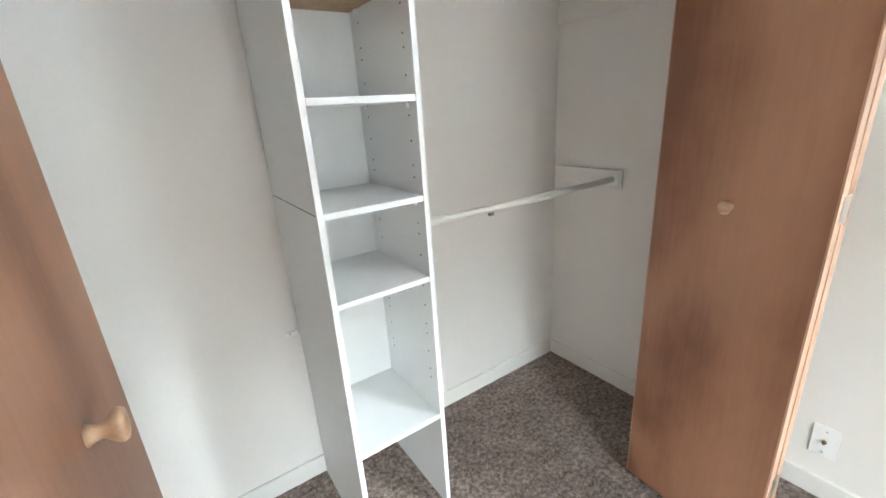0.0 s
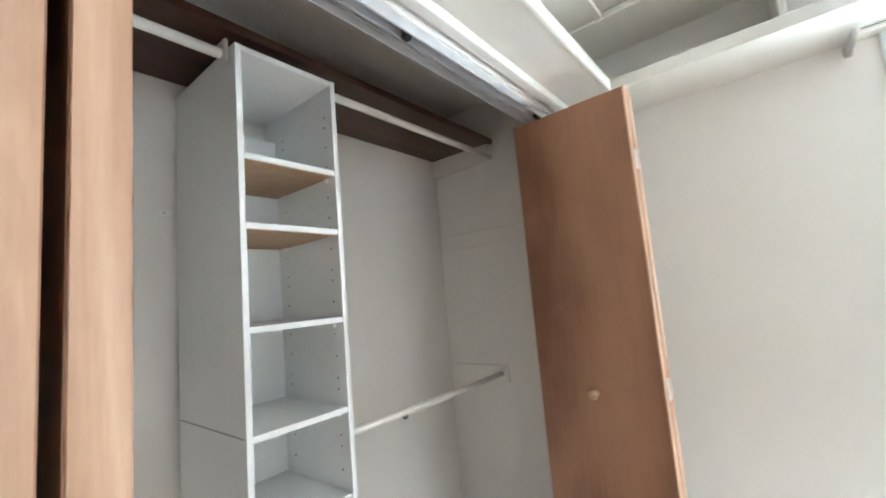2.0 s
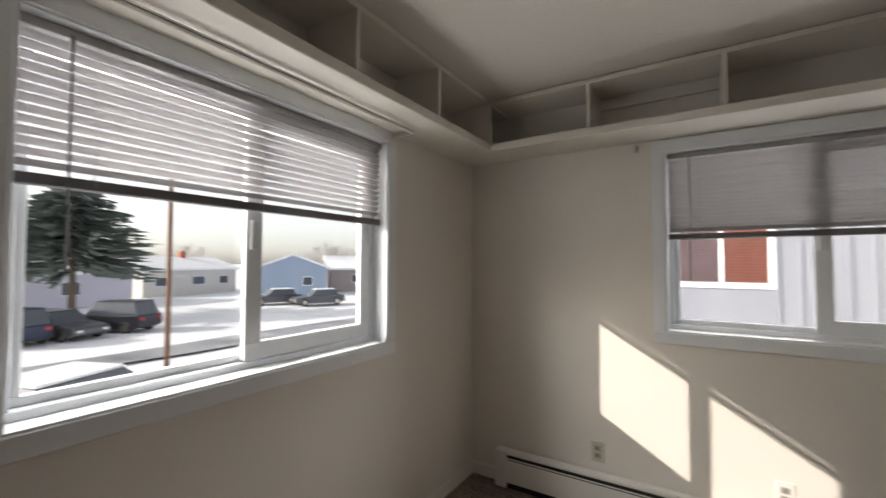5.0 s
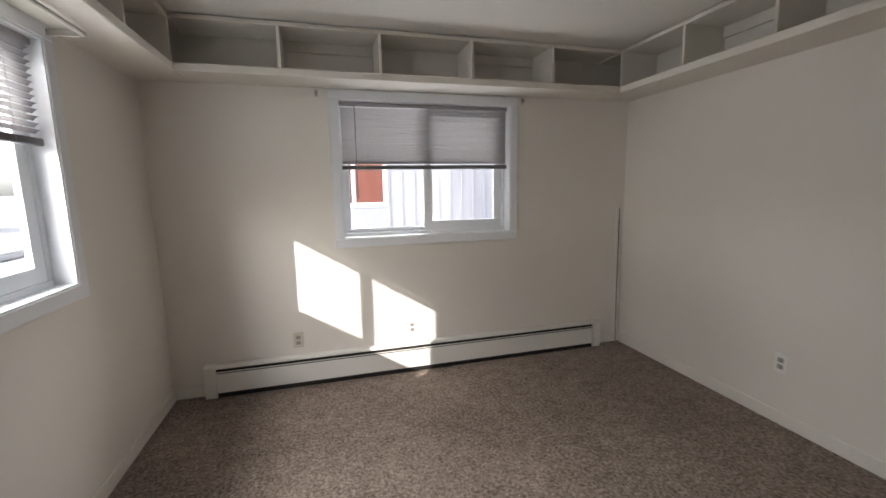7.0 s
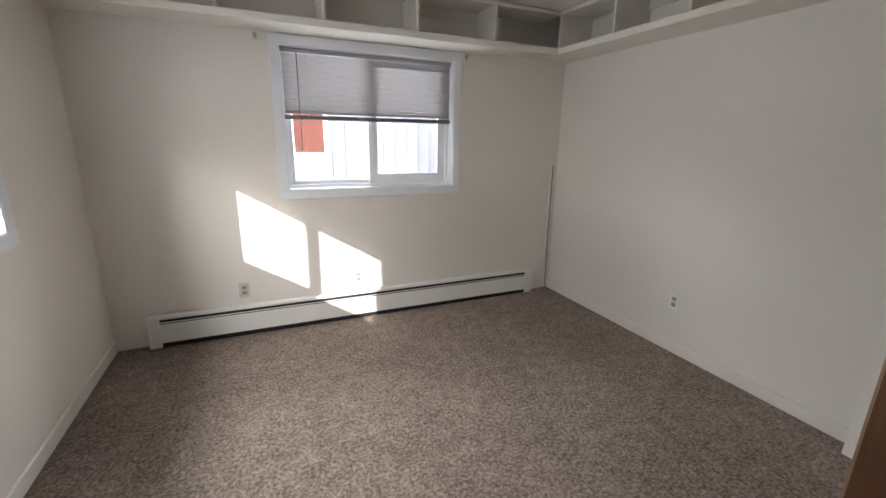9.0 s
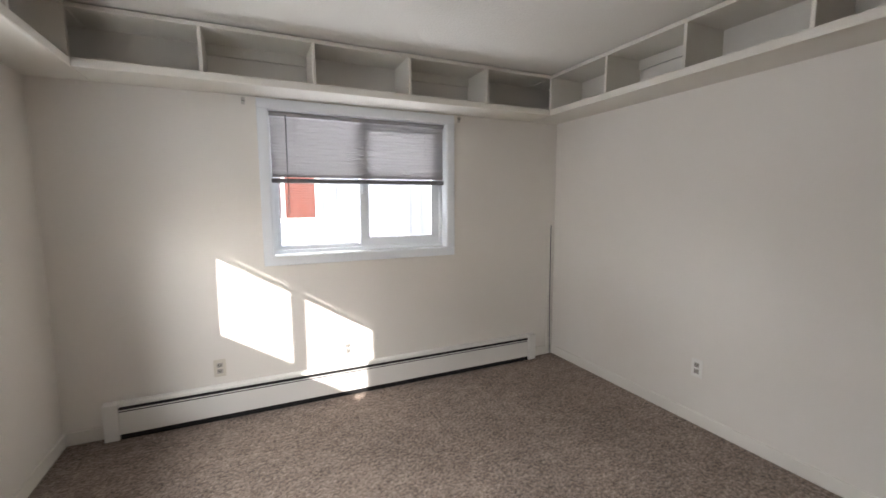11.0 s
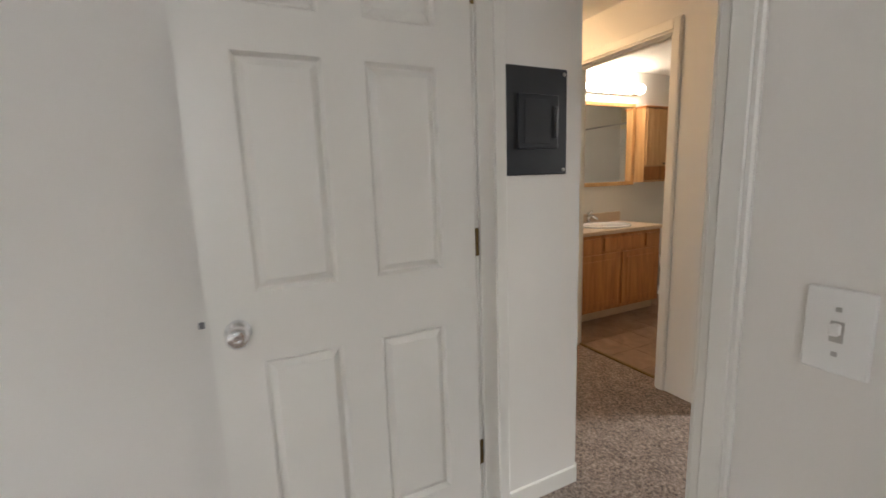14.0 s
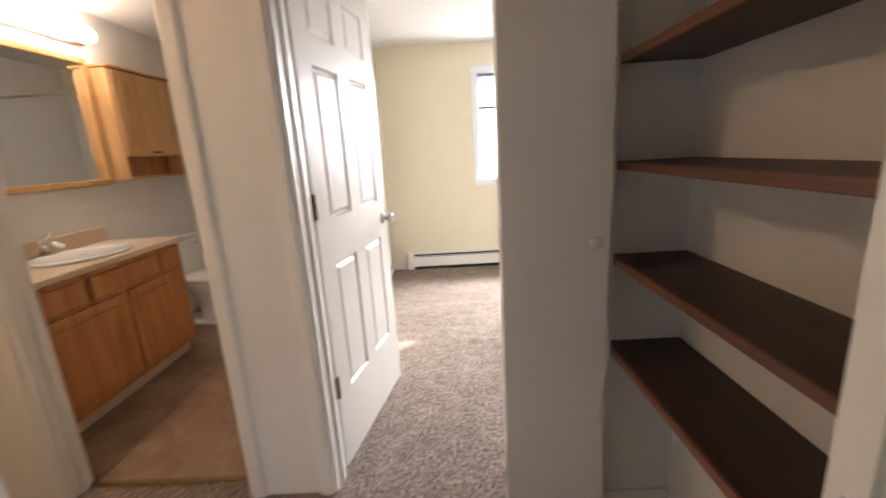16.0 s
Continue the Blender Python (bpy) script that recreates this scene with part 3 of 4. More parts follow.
part("cable", tube([(-1.43, S + 0.03, 0.004), (-1.433, S + 0.012, 0.5), (-1.43, S + 0.012, 1.19)], 0.004, 6), RAIL, pipe)


# ---- electrical plates ----
def plate(name, axis, face, sg, a, z, kind, label, tint=PLASTIC):
    p = thing(name, label, "outlet" if kind != "switch" else "switch", (face, a, z) if axis == "x" else (a, face, z))

    def bx(a0, a1, d0, d1, z0, z1):
        lo, hi = face + sg * d0, face + sg * d1
        return (lo, hi, a + a0, a + a1, z + z0, z + z1) if axis == "x" else (a + a0, a + a1, lo, hi, z + z0, z + z1)
    part("cover_plate", boxes(bx(-0.035, 0.035, 0, 0.006, -0.057, 0.057), bevel=0.002), tint, p)
    if kind == "outlet":
        for dz in (-0.02, 0.02):
            part("socket", boxes(bx(-0.016, 0.016, 0.006, 0.009, dz - 0.014, dz + 0.014), bevel=0.001), SOCKET, p, "grey socket face")
            part("slots", boxes(bx(-0.008, -0.005, 0.009, 0.0095, dz - 0.004, dz + 0.006), bx(0.005, 0.008, 0.009, 0.0095, dz - 0.004, dz + 0.006), bx(-0.002, 0.002, 0.009, 0.0095, dz - 0.011, dz - 0.007)), BLACK, p)
        part("screw", boxes(bx(-0.002, 0.002, 0.006, 0.0075, -0.002, 0.002)), NICKEL, p)
    elif kind == "switch":
        part("toggle", boxes(bx(-0.005, 0.005, 0.006, 0.018, -0.004, 0.012), bevel=0.002), tint, p)
        part("slot", boxes(bx(-0.007, 0.007, 0.006, 0.0068, -0.014, 0.014)), NICKEL, p)
        for dz in (-0.03, 0.03):
            part("screw", boxes(bx(-0.003, 0.003, 0.006, 0.0075, dz - 0.003, dz + 0.003)), NICKEL, p)
    else:
        part("jack", lathe([(0.007, 0.0), (0.007, 0.004), (0.004, 0.005), (0.004, 0.013), (0.001, 0.0135)], 8, {("x", -1): "-X", ("x", 1): "X", ("y", 1): "Y"}[(axis, sg)],
                           (face + sg * 0.006, a, z) if axis == "x" else (a, face + sg * 0.006, z)), BRASS, p)
        for dz in (-0.04, 0.04):
            part("screw", boxes(bx(-0.003, 0.003, 0.006, 0.0075, dz - 0.003, dz + 0.003)), NICKEL, p)
    return p


SOCKET = material("grey_socket_face", (0.36, 0.34, 0.31), 0.45)[0]
BEIGE = material("ivory_plate", (0.62, 0.58, 0.50), 0.4)[0]
plate("wall_outlet", "y", S, 1, 1.236, 0.329, "outlet", "ivory duplex outlet above the heater", BEIGE)
plate("wall_outlet", "y", S, 1, 0.405, 0.333, "outlet", "white duplex outlet in the sunlit patch")
plate("wall_outlet", "x", W, 1, -1.0, 0.36, "outlet", "white duplex outlet low on the plain wall")
plate("light_switch", "y", N, -1, -0.478, 1.117, "switch", "white toggle light switch beside the doorway")
plate("coax_outlet", "x", E, -1, 0.537, 0.215, "coax", "white coaxial cable plate low on the wall")


# ---- six-panel doors ----
def door_leaf(width, height, thick, mat):
    """A moulded six-panel leaf, hinge edge at x = 0, running along +x, faces at y = 0 and y = thick."""
    k = width / 0.743
    xs = [0, 0.112 * k, 0.317 * k, 0.427 * k, 0.632 * k, width]
    zs = [0, 0.32, 0.875, 1.058, 1.63, 1.735, 1.925, height]
    bm = bmesh.new()
    panels = []
    for y, flip in ((0.0, False), (thick, True)):
        g = [[bm.verts.new((x, y, z)) for z in zs] for x in xs]
        for i in range(len(xs) - 1):
            for j in range(len(zs) - 1):
                q = (g[i][j], g[i + 1][j], g[i + 1][j + 1], g[i][j + 1])
                f = bm.faces.new(q[::-1] if flip else q)
                if i in (1, 3) and j in (1, 3, 5):
                    panels.append(f)
        if y == 0:
            first = g
        else:
            rim_a = [first[i][0] for i in range(len(xs))] + [first[-1][j] for j in range(1, len(zs))] + [first[i][-1] for i in range(len(xs) - 2, -1, -1)] + [first[0][j] for j in range(len(zs) - 2, 0, -1)]
            rim_b = [g[i][0] for i in range(len(xs))] + [g[-1][j] for j in range(1, len(zs))] + [g[i][-1] for i in range(len(xs) - 2, -1, -1)] + [g[0][j] for j in range(len(zs) - 2, 0, -1)]
            for i in range(len(rim_a)):
                n = (i + 1) % len(rim_a)
                bm.faces.new((rim_a[i], rim_b[i], rim_b[n], rim_a[n]))
    bmesh.ops.recalc_face_normals(bm, faces=bm.faces)
    bmesh.ops.inset_individual(bm, faces=panels, thickness=0.012, depth=-0.013)
    bmesh.ops.inset_individual(bm, faces=panels, thickness=0.006, depth=0.0)
    bmesh.ops.inset_individual(bm, faces=panels, thickness=0.024, depth=0.011)
    return bm


def panel_door(name, at, rz, width, height, label, knob_mat, knob_z, hinge_mat, jamb_plate=True):
    d = thing(name, label, "door", at, rz, kind="")
    leaf = part("leaf", door_leaf(width, height, 0.035, DOORW), DOORW, d, local=True)
    for y, ax in ((0.0, "-Y"), (0.035, "Y")):
        kn = part("knob", lathe([(0.031, 0), (0.031, 0.004), (0.013, 0.010), (0.012, 0.028), (0.022, 0.036), (0.027, 0.046), (0.026, 0.056), (0.018, 0.062), (0.006, 0.064), (0.004, 0.0625)], 20, ax, (width - 0.062, y, knob_z)), knob_mat, d, "polished door knob", local=True)
    part("latch_plate", boxes((width - 0.0005, width + 0.0015, 0.006, 0.029, knob_z - 0.028, knob_z + 0.028)), NICKEL, d, local=True)
    for z in (0.335, 1.075, 1.825):
        part("hinge", boxes((-0.0025, 0.0, 0.003, 0.033, z, z + 0.09), (-0.030, -0.008, 0.005, 0.008, z, z + 0.09)) if jamb_plate else boxes((-0.030, 0.0, -0.003, 0.003, z, z + 0.09), bevel=0.0008), hinge_mat, d, "aged brass hinge", local=True)
        part("hinge_pin", tube([(-0.004, -0.005, z - 0.004), (-0.004, -0.005, z + 0.094)], 0.005, 8), hinge_mat, d, local=True)
    return d


panel_door("bedroom_door", (-1.377, 0.790, 0.012), -90.5, 0.743, 2.03, "white six-panel door standing open against the wall", CHROME, 0.965, BRASS)
panel_door("second_bedroom_door", (-1.500, 2.505, 0.012), 79, 0.752, 2.03, "white six-panel door standing open into the yellow bedroom", NICKEL, 0.965, BRASS, False)
stop = thing("door_latch_mark", "dark latch hole mark on the wall beside the door", "mark", (W, 0.02, 0.98))
part("mark", boxes((W, W + 0.002, 0.012, 0.026, 0.960, 0.978)), RAIL, stop)


# ---- bifold closet doors ----
def bifold(at, rz, gap, label, thick=0.033, width=0.405, height=1.985, face=LUAN, edge=EDGEWOOD, knob_on=(0,), knob_along=0.2, knob_mat=KNOBWOOD, knob_z=1.03, group="bifold closet doors"):
    """Two folded leaves side by side. Local x runs along the leaves to the folded edge, y across them."""
    b = thing("bifold_door", label, "closet door", at, rz, group=group)
    for i in (0, 1):
        y0 = i * (thick + gap)
        lf = part("leaf", boxes((0.004, width - 0.004, y0, y0 + thick, 0.004, height - 0.004)), face, b, local=True)
        part("edge_band", boxes((width - 0.004, width, y0 + 0.0015, y0 + thick - 0.0015, 0, height)), edge, lf, "pale wood edge", local=True)
        part("edge_band", boxes((0, 0.004, y0 + 0.0015, y0 + thick - 0.0015, 0, height)), edge, lf, "pale wood edge", local=True)
        if i in knob_on:
            y, ax = (0.0, "-Y") if i == 0 else (y0 + thick, "Y")
            part("knob", lathe([(0.011, 0), (0.008, 0.006), (0.007, 0.012), (0.014, 0.020), (0.017, 0.026), (0.015, 0.030), (0.004, 0.032)], 16, ax, (knob_along, y, knob_z)), knob_mat, lf, "round wooden knob", local=True)
    for z in (0.25, 1.02, 1.72):
        part("hinge", boxes((width, width + 0.002, thick - 0.014, thick + gap + 0.014, z, z + 0.062)), NICKEL, b, "small steel hinge", local=True)
    return b


bifold((1.630, 0.962, 0.018), -94, 0.004, "folded reddish luan bifold closet door with pale edges", knob_on=(0,))
bifold((0.280, 0.975, 0.018), -91.1, 0.010, "folded luan bifold door standing near the wall switch", width=0.39, knob_on=(1,), knob_along=0.20, knob_z=1.045)
bifold((-0.575, 2.150, 0.015), 180, 0.004, "cream painted folded door of the linen cupboard", 0.028, 0.293, 1.99, PAINT_HALL, TRIM, (1,), 0.045, TRIM, 1.03, "linen cupboard doors")
bifold((-0.575, 1.212, 0.015), 180, 0.004, "cream painted folded linen cupboard door near the bedroom", 0.028, 0.208, 1.99, PAINT_HALL, TRIM, (), 0.045, TRIM, 1.03, "linen cupboard doors")


# ---- closet fittings ----
unit = thing("shelf_tower", "tall white melamine shelf tower with raw board undersides", "shelf unit", (0.89, 1.48, 0))
UX0, UX1, UY0, UY1, UZ = 0.738, 1.046, 1.265, 1.688, 2.092
for a, b in ((UX0, UX0 + 0.016), (UX1 - 0.016, UX1)):
    sp = part("side_panel", boxes((a, b, UY0, UY1 - 0.016, 0.0, UZ), bevel=0.001), MELAMINE, unit)
    inner = b if a == UX0 else a
    sg = 1 if a == UX0 else -1
    part("pin_holes", boxes(*[(inner, inner + sg * 0.0006, y - 0.0025, y + 0.0025, z - 0.0025, z + 0.0025) for y in (UY0 + 0.04, 1.55) for z in [0.48 + 0.032 * i for i in range(48)]
                              if int(z * 31) % 5 in (0, 1, 3)]), BLACK, sp, "rows of small shelf-pin holes")["kind"] = "stuff"
part("back_panel", boxes((UX0 + 0.016, UX1 - 0.016, 1.600, 1.604, 0.38, 1.99)), MELAMINE, unit)
for i, z in enumerate((1.803, 1.622, 1.362, 1.107, 0.872, 0.39)):
    sh = part("shelf", boxes((UX0 + 0.0165, UX1 - 0.0165, UY0 + 0.002, 1.599, z - 0.016, z), bevel=0.001), MELAMINE, unit)
    if i < 2:
        part("underside", boxes((UX0 + 0.018, UX1 - 0.018, UY0 + 0.006, 1.598, z - 0.018, z - 0.016)), RAWBOARD, sh, "raw brown board underside")
    part("shelf_pins", boxes(*[(x - 0.004, x + 0.004, y - 0.006, y + 0.006, z - 0.030, z - 0.0185) for x in (UX0 + 0.022, UX1 - 0.022) for y in (UY0 + 0.04, 1.55)], bevel=0.001), PLASTIC, sh, "white shelf pins")["kind"] = "stuff"
part("top_board", boxes((UX0 + 0.0165, UX1 - 0.0165, UY0 + 0.002, UY1 - 0.016, UZ - 0.016, UZ), bevel=0.001), MELAMINE, unit)
part("seam", boxes((UX0 - 0.0008, UX0, UY0 + 0.01, UY1 - 0.02, 1.103, 1.1055)), RAIL, unit)
for z in (0.62, 1.72):
    br = thing("wall_bracket", "small white angle bracket fixing the tower", "bracket", (UX0 - 0.02, 1.67, z))
    part("plate", boxes((UX0 - 0.045, UX0, 1.6875, 1.69, z - 0.009, z + 0.009), (UX0 - 0.0025, UX0, 1.655, 1.6875, z - 0.009, z + 0.009), bevel=0.0006), PLASTIC, br)
    part("screw", boxes((UX0 - 0.033, UX0 - 0.027, 1.6855, 1.6875, z - 0.003, z + 0.003)), NICKEL, br)

top_shelf = thing("closet_top_shelf", "dark-stained wooden shelf across the top of the closet", "shelf", (0.97, 1.5, 2.15))
part("board", boxes((-0.1, E - 0.001, 1.312, 1.689, 2.150, 2.168), bevel=0.002), DARKWOOD, top_shelf)
part("front_edge", boxes((-0.1, E - 0.001, 1.300, 1.312, 2.143, 2.172), bevel=0.002), DARKWOOD, top_shelf)
part("bearer", boxes((E - 0.02, E - 0.001, 1.33, 1.689, 2.06, 2.150), bevel=0.002), TRIM, top_shelf, "white painted bearer")
for a, b in ((-0.1, UX0 - 0.002), (UX1 + 0.002, E - 0.001)):
    r = thing("hanging_rod", "white round hanging rod under the top shelf", "rod", ((a + b) / 2, 1.315, 2.075), group="closet hanging rods")
    part("rod", tube([(a, 1.315, 2.075), (b, 1.315, 2.075)], 0.0135, 12), TRIM, r)
    e = UX0 - 0.002 if b < 1 else E - 0.001
    part("socket", boxes((e - 0.012, e, 1.292, 1.338, 2.050, 2.112), bevel=0.004), TRIM, r)
lr = thing("hanging_rod", "white hanging rod at waist height in the closet", "rod", (1.55, 1.37, 1.0), group="closet hanging rods")
part("rod", tube([(UX1 + 0.001, 1.345, 1.005), (1.5, 1.352, 0.998), (E - 0.015, 1.362, 0.998)], 0.0125, 12), TRIM, lr)
part("cleat", boxes((E - 0.018, E - 0.001, 1.33, 1.675, 0.955, 1.035), bevel=0.002), TRIM, lr)
part("socket", boxes((E - 0.028, E - 0.018, 1.338, 1.386, 0.968, 1.024), bevel=0.004), PLASTIC, lr)
part("clip", boxes((1.33, 1.345, 1.342, 1.356, 0.978, 0.99)), RAIL, lr)
cl = thing("wall_cleat", "painted wooden cleat on the closet side wall", "cleat", (E - 0.01, 1.42, 1.67))
part("board", boxes((E - 0.012, E - 0.0005, 1.05, 1.688, 1.635, 1.715), bevel=0.002), PAINT, cl)

# ---- breaker panel in the hall ----
bp = thing("breaker_panel", "dark grey steel breaker panel cover with small door", "breaker panel", (W, 1.143, 1.335))
part("cover", boxes((W, W + 0.010, 0.963, 1.272, 1.338, 1.713), bevel=0.003), PANELGREY, bp)
pd = part("panel_door", boxes((W + 0.010, W + 0.017, 1.046, 1.226, 1.430, 1.620), bevel=0.004, segments=2), PANELGREY, bp)
part("inset", boxes((W + 0.017, W + 0.0185, 1.071, 1.191, 1.448, 1.602), bevel=0.001), PANELGREY, pd)
part("catch", boxes((W + 0.017, W + 0.024, 1.204, 1.218, 1.47, 1.58), bevel=0.003), PANELGREY, pd, "dark pull catch")
for y in (0.988, 1.256):
    for z in (1.355, 1.695):
        part("screw", lathe([(0.007, 0.0), (0.007, 0.002), (0.003, 0.004)], 10, "X", (W + 0.010, y, z)), NICKEL, bp)

# ---- linen cupboard shelves ----
for z in (0.665, 0.96, 1.245, 1.53, 1.85):
    ls = thing("linen_shelf", "dark-stained linen cupboard shelf with reddish edge", "shelf", (-0.4, 1.65, z), group="linen cupboard shelves")
    part("board", boxes((-0.505, -0.271, 1.035, 2.259, z - 0.016, z), bevel=0.001), DARKWOODY, ls)
    part("front_edge", boxes((-0.516, -0.505, 1.035, 2.259, z - 0.022, z + 0.002), bevel=0.002), DARKEDGE, ls)
    part("bearer", boxes((-0.50, -0.275, 2.246, 2.2595, z - 0.062, z - 0.0165), bevel=0.001), PAINT_HALL, ls)

# ---- bathroom ----
van = thing("vanity", "honey oak bathroom vanity with panel doors", "vanity", (-3.15, 3.2, 0))
VX, VY0, VY1 = -2.905, 2.62, 3.77
part("body", boxes((-3.419, VX, VY0, VY1, 0.10, 0.805)), OAK, van)
part("toe_kick", boxes((-3.419, VX - 0.06, VY0 + 0.01, VY1 - 0.002, 0.003, 0.10)), LAMINATE, van, "pale recessed toe board")


def raised(name, y0, y1, z0, z1, parent):
    p = part(name, boxes((VX, VX + 0.018, y0, y1, z0, z1), bevel=0.004, segments=2), OAK, parent)
    if name == "door":
        part("panel", boxes((VX + 0.018, VX + 0.022, y0 + 0.055, y1 - 0.055, z0 + 0.055, z1 - 0.055), bevel=0.0035), OAK, p)
    return p


raised("drawer_front", 2.68, 2.98, 0.655, 0.775, van)
raised("drawer_front", 3.02, 3.52, 0.655, 0.775, van)
raised("drawer_front", 3.56, 3.73, 0.655, 0.775, van)
raised("door", 2.68, 3.21, 0.135, 0.63, van)
raised("door", 3.25, 3.73, 0.135, 0.63, van)
ct = thing("countertop", "beige laminate countertop with a low backsplash", "countertop", (-3.15, 3.2, 0.805))
part("slab", boxes((-3.419, VX + 0.03, VY0, VY1 + 0.02, 0.806, 0.842), bevel=0.006, segments=2), LAMINATE, ct)
part("backsplash", boxes((-3.419, -3.40, VY0, VY1 + 0.02, 0.842, 0.94), bevel=0.003), LAMINATE, ct)
sink = thing("sink", "white oval drop-in bathroom sink", "sink", (-3.13, 3.28, 0.842))
bm = lathe([(0.255, 0.0), (0.26, 0.012), (0.25, 0.020), (0.235, 0.018), (0.215, 0.010), (0.17, 0.006), (0.05, 0.004), (0.02, 0.0035)], 32)
bmesh.ops.scale(bm, vec=(0.82, 1.0, 1.0), verts=bm.verts)
part("basin", bm, PORCELAIN, sink, local=True)
part("drain", lathe([(0.02, 0.0035), (0.02, 0.006), (0.012, 0.0065)], 14), CHROME, sink, local=True)
fau = thing("faucet", "chrome single-lever basin faucet", "faucet", (-3.345, 3.28, 0.845))
part("base", boxes((-0.028, 0.028, -0.075, 0.075, 0.0, 0.022), bevel=0.008, segments=2), CHROME, fau, local=True)
part("spout", tube([(0, 0, 0.02), (0.0, 0, 0.07), (0.05, 0, 0.085), (0.115, 0, 0.06)], [0.022, 0.02, 0.014, 0.011], 12), CHROME, fau, local=True)
part("lever", tube([(0, 0, 0.075), (0.0, 0, 0.10), (0.05, 0, 0.135)], [0.02, 0.018, 0.008], 10), CHROME, fau, local=True)
mir = thing("bathroom_mirror", "wall mirror in a pale oak frame above the vanity", "mirror", (-3.42, 3.35, 1.2))
part("glass", boxes((-3.419, -3.408, 2.70, 3.93, 1.24, 2.02)), MIRROR, mir)
for spec in ((2.68, 3.97, 1.215, 1.255), (2.68, 3.97, 2.01, 2.05), (2.68, 2.72, 1.255, 2.01), (3.925, 3.97, 1.255, 2.01)):
    part("frame", boxes((-3.419, -3.395, *spec), bevel=0.005), OAKPALE, mir)
cab = thing("wall_cabinet", "pale oak wall cabinet with two doors and open cubby", "cabinet", (-3.33, 4.22, 1.24))
CX = -3.29
part("side", boxes((-3.419, CX, 3.985, 4.0, 1.24, 2.00), bevel=0.002), OAKPALE, cab)
part("side", boxes((-3.419, CX, 4.60, 4.615, 1.24, 2.00), bevel=0.002), OAKPALE, cab)
part("top", boxes((-3.419, CX + 0.02, 3.975, 4.625, 2.00, 2.018), bevel=0.003), OAK, cab, "darker oak top moulding")
part("bottom", boxes((-3.419, CX, 4.0, 4.60, 1.24, 1.256), bevel=0.002), OAKPALE, cab)
part("cubby_shelf", boxes((-3.419, CX, 4.0, 4.60, 1.405, 1.42)), OAKPALE, cab)
part("back", boxes((-3.419, -3.412, 4.0, 4.60, 1.256, 2.00)), OAK, cab)
for y0, y1 in ((4.002, 4.297), (4.303, 4.598)):
    dr = part("door", boxes((CX, CX + 0.016, y0, y1, 1.412, 1.992), bevel=0.003), OAKPALE, cab)
    part("panel", boxes((CX + 0.016, CX + 0.020, y0 + 0.045, y1 - 0.045, 1.46, 1.93), bevel=0.0035), OAKPALE, dr)
part("pull", boxes((CX + 0.016, CX + 0.03, 4.25, 4.35, 1.424, 1.436), bevel=0.004), RUBBER_AND_SHADE, cab, "dark pull")
bar = thing("vanity_light", "lit row of round bulbs on a mirrored bar", "wall light", (-3.42, 3.45, 2.17))
part("back_bar", boxes((-3.419, -3.385, 2.85, 3.98, 2.13, 2.22), bevel=0.006), MIRROR, bar)
for i in range(7):
    y = 2.93 + i * 0.162
    bl = part("bulb", lathe([(0.014, 0.0), (0.018, 0.02), (0.042, 0.045), (0.052, 0.075), (0.046, 0.105), (0.025, 0.122), (0.005, 0.127)], 16, "X", (-3.385, y, 2.175)), BULB, bar, "glowing round bulb")
toi = thing("toilet", "white porcelain toilet with closed lid", "toilet", (-3.2, 4.30, 0.003))
bm = lathe([(0.13, 0.0), (0.125, 0.03), (0.105, 0.12), (0.115, 0.22), (0.165, 0.32), (0.185, 0.38), (0.18, 0.395), (0.05, 0.395)], 24)
bmesh.ops.scale(bm, vec=(1.35, 1.0, 1.0), verts=bm.verts)
bmesh.ops.translate(bm, vec=(0.17, 0, 0), verts=bm.verts)
part("bowl", bm, PORCELAIN, toi, local=True)
bm = lathe([(0.19, 0.0), (0.195, 0.012), (0.19, 0.034), (0.17, 0.042), (0.03, 0.046)], 24)
bmesh.ops.scale(bm, vec=(1.33, 1.0, 1.0), verts=bm.verts)
bmesh.ops.translate(bm, vec=(0.17, 0, 0.397), verts=bm.verts)
part("lid", bm, PORCELAIN, toi, local=True)
part("tank", boxes((-0.215, -0.03, -0.23, 0.23, 0.38, 0.72), bevel=0.02, segments=3), PORCELAIN, toi, local=True)
part("tank_lid", boxes((-0.219, -0.02, -0.24, 0.24, 0.72, 0.755), bevel=0.01, segments=2), PORCELAIN, toi, local=True)
part("flush_lever", boxes((-0.03, -0.012, 0.12, 0.20, 0.655, 0.675), bevel=0.004), CHROME, toi, local=True)
part("foot", boxes((-0.14, 0.30, -0.12, 0.12, 0.0, 0.05), bevel=0.02, segments=2), PORCELAIN, toi, local=True)
tub = thing("bathtub", "white bathtub with a plain moulded surround", "bathtub", (-2.6, 5.2, 0.003))
part("apron", boxes((-3.419, -1.81, 4.82, 4.88, 0.004, 0.48), bevel=0.012, segments=2), SURROUND, tub)
part("basin_floor", boxes((-3.419, -1.81, 4.88, 5.52, 0.02, 0.10)), SURROUND, tub)
part("far_rim", boxes((-3.419, -1.81, 5.52, 5.585, 0.02, 0.48), bevel=0.012, segments=2), SURROUND, tub)
sur = thing("shower_surround", "white panel surround above the bathtub", "surround", (-2.6, 5.2, 0.48), kind="structure")
part("panel", boxes((-3.419, -3.410, 4.80, 5.588, 0.485, 2.02)), SURROUND, sur)
part("panel", boxes((-3.41, -1.81, 5.588, 5.597, 0.485, 2.02)), SURROUND, sur)
part("panel", boxes((-1.812, -1.803, 4.80, 5.588, 0.485, 2.02)), SURROUND, sur)
sh = thing("shower_set", "chrome hand shower with a hanging hose", "shower", (-3.41, 5.15, 1.9))
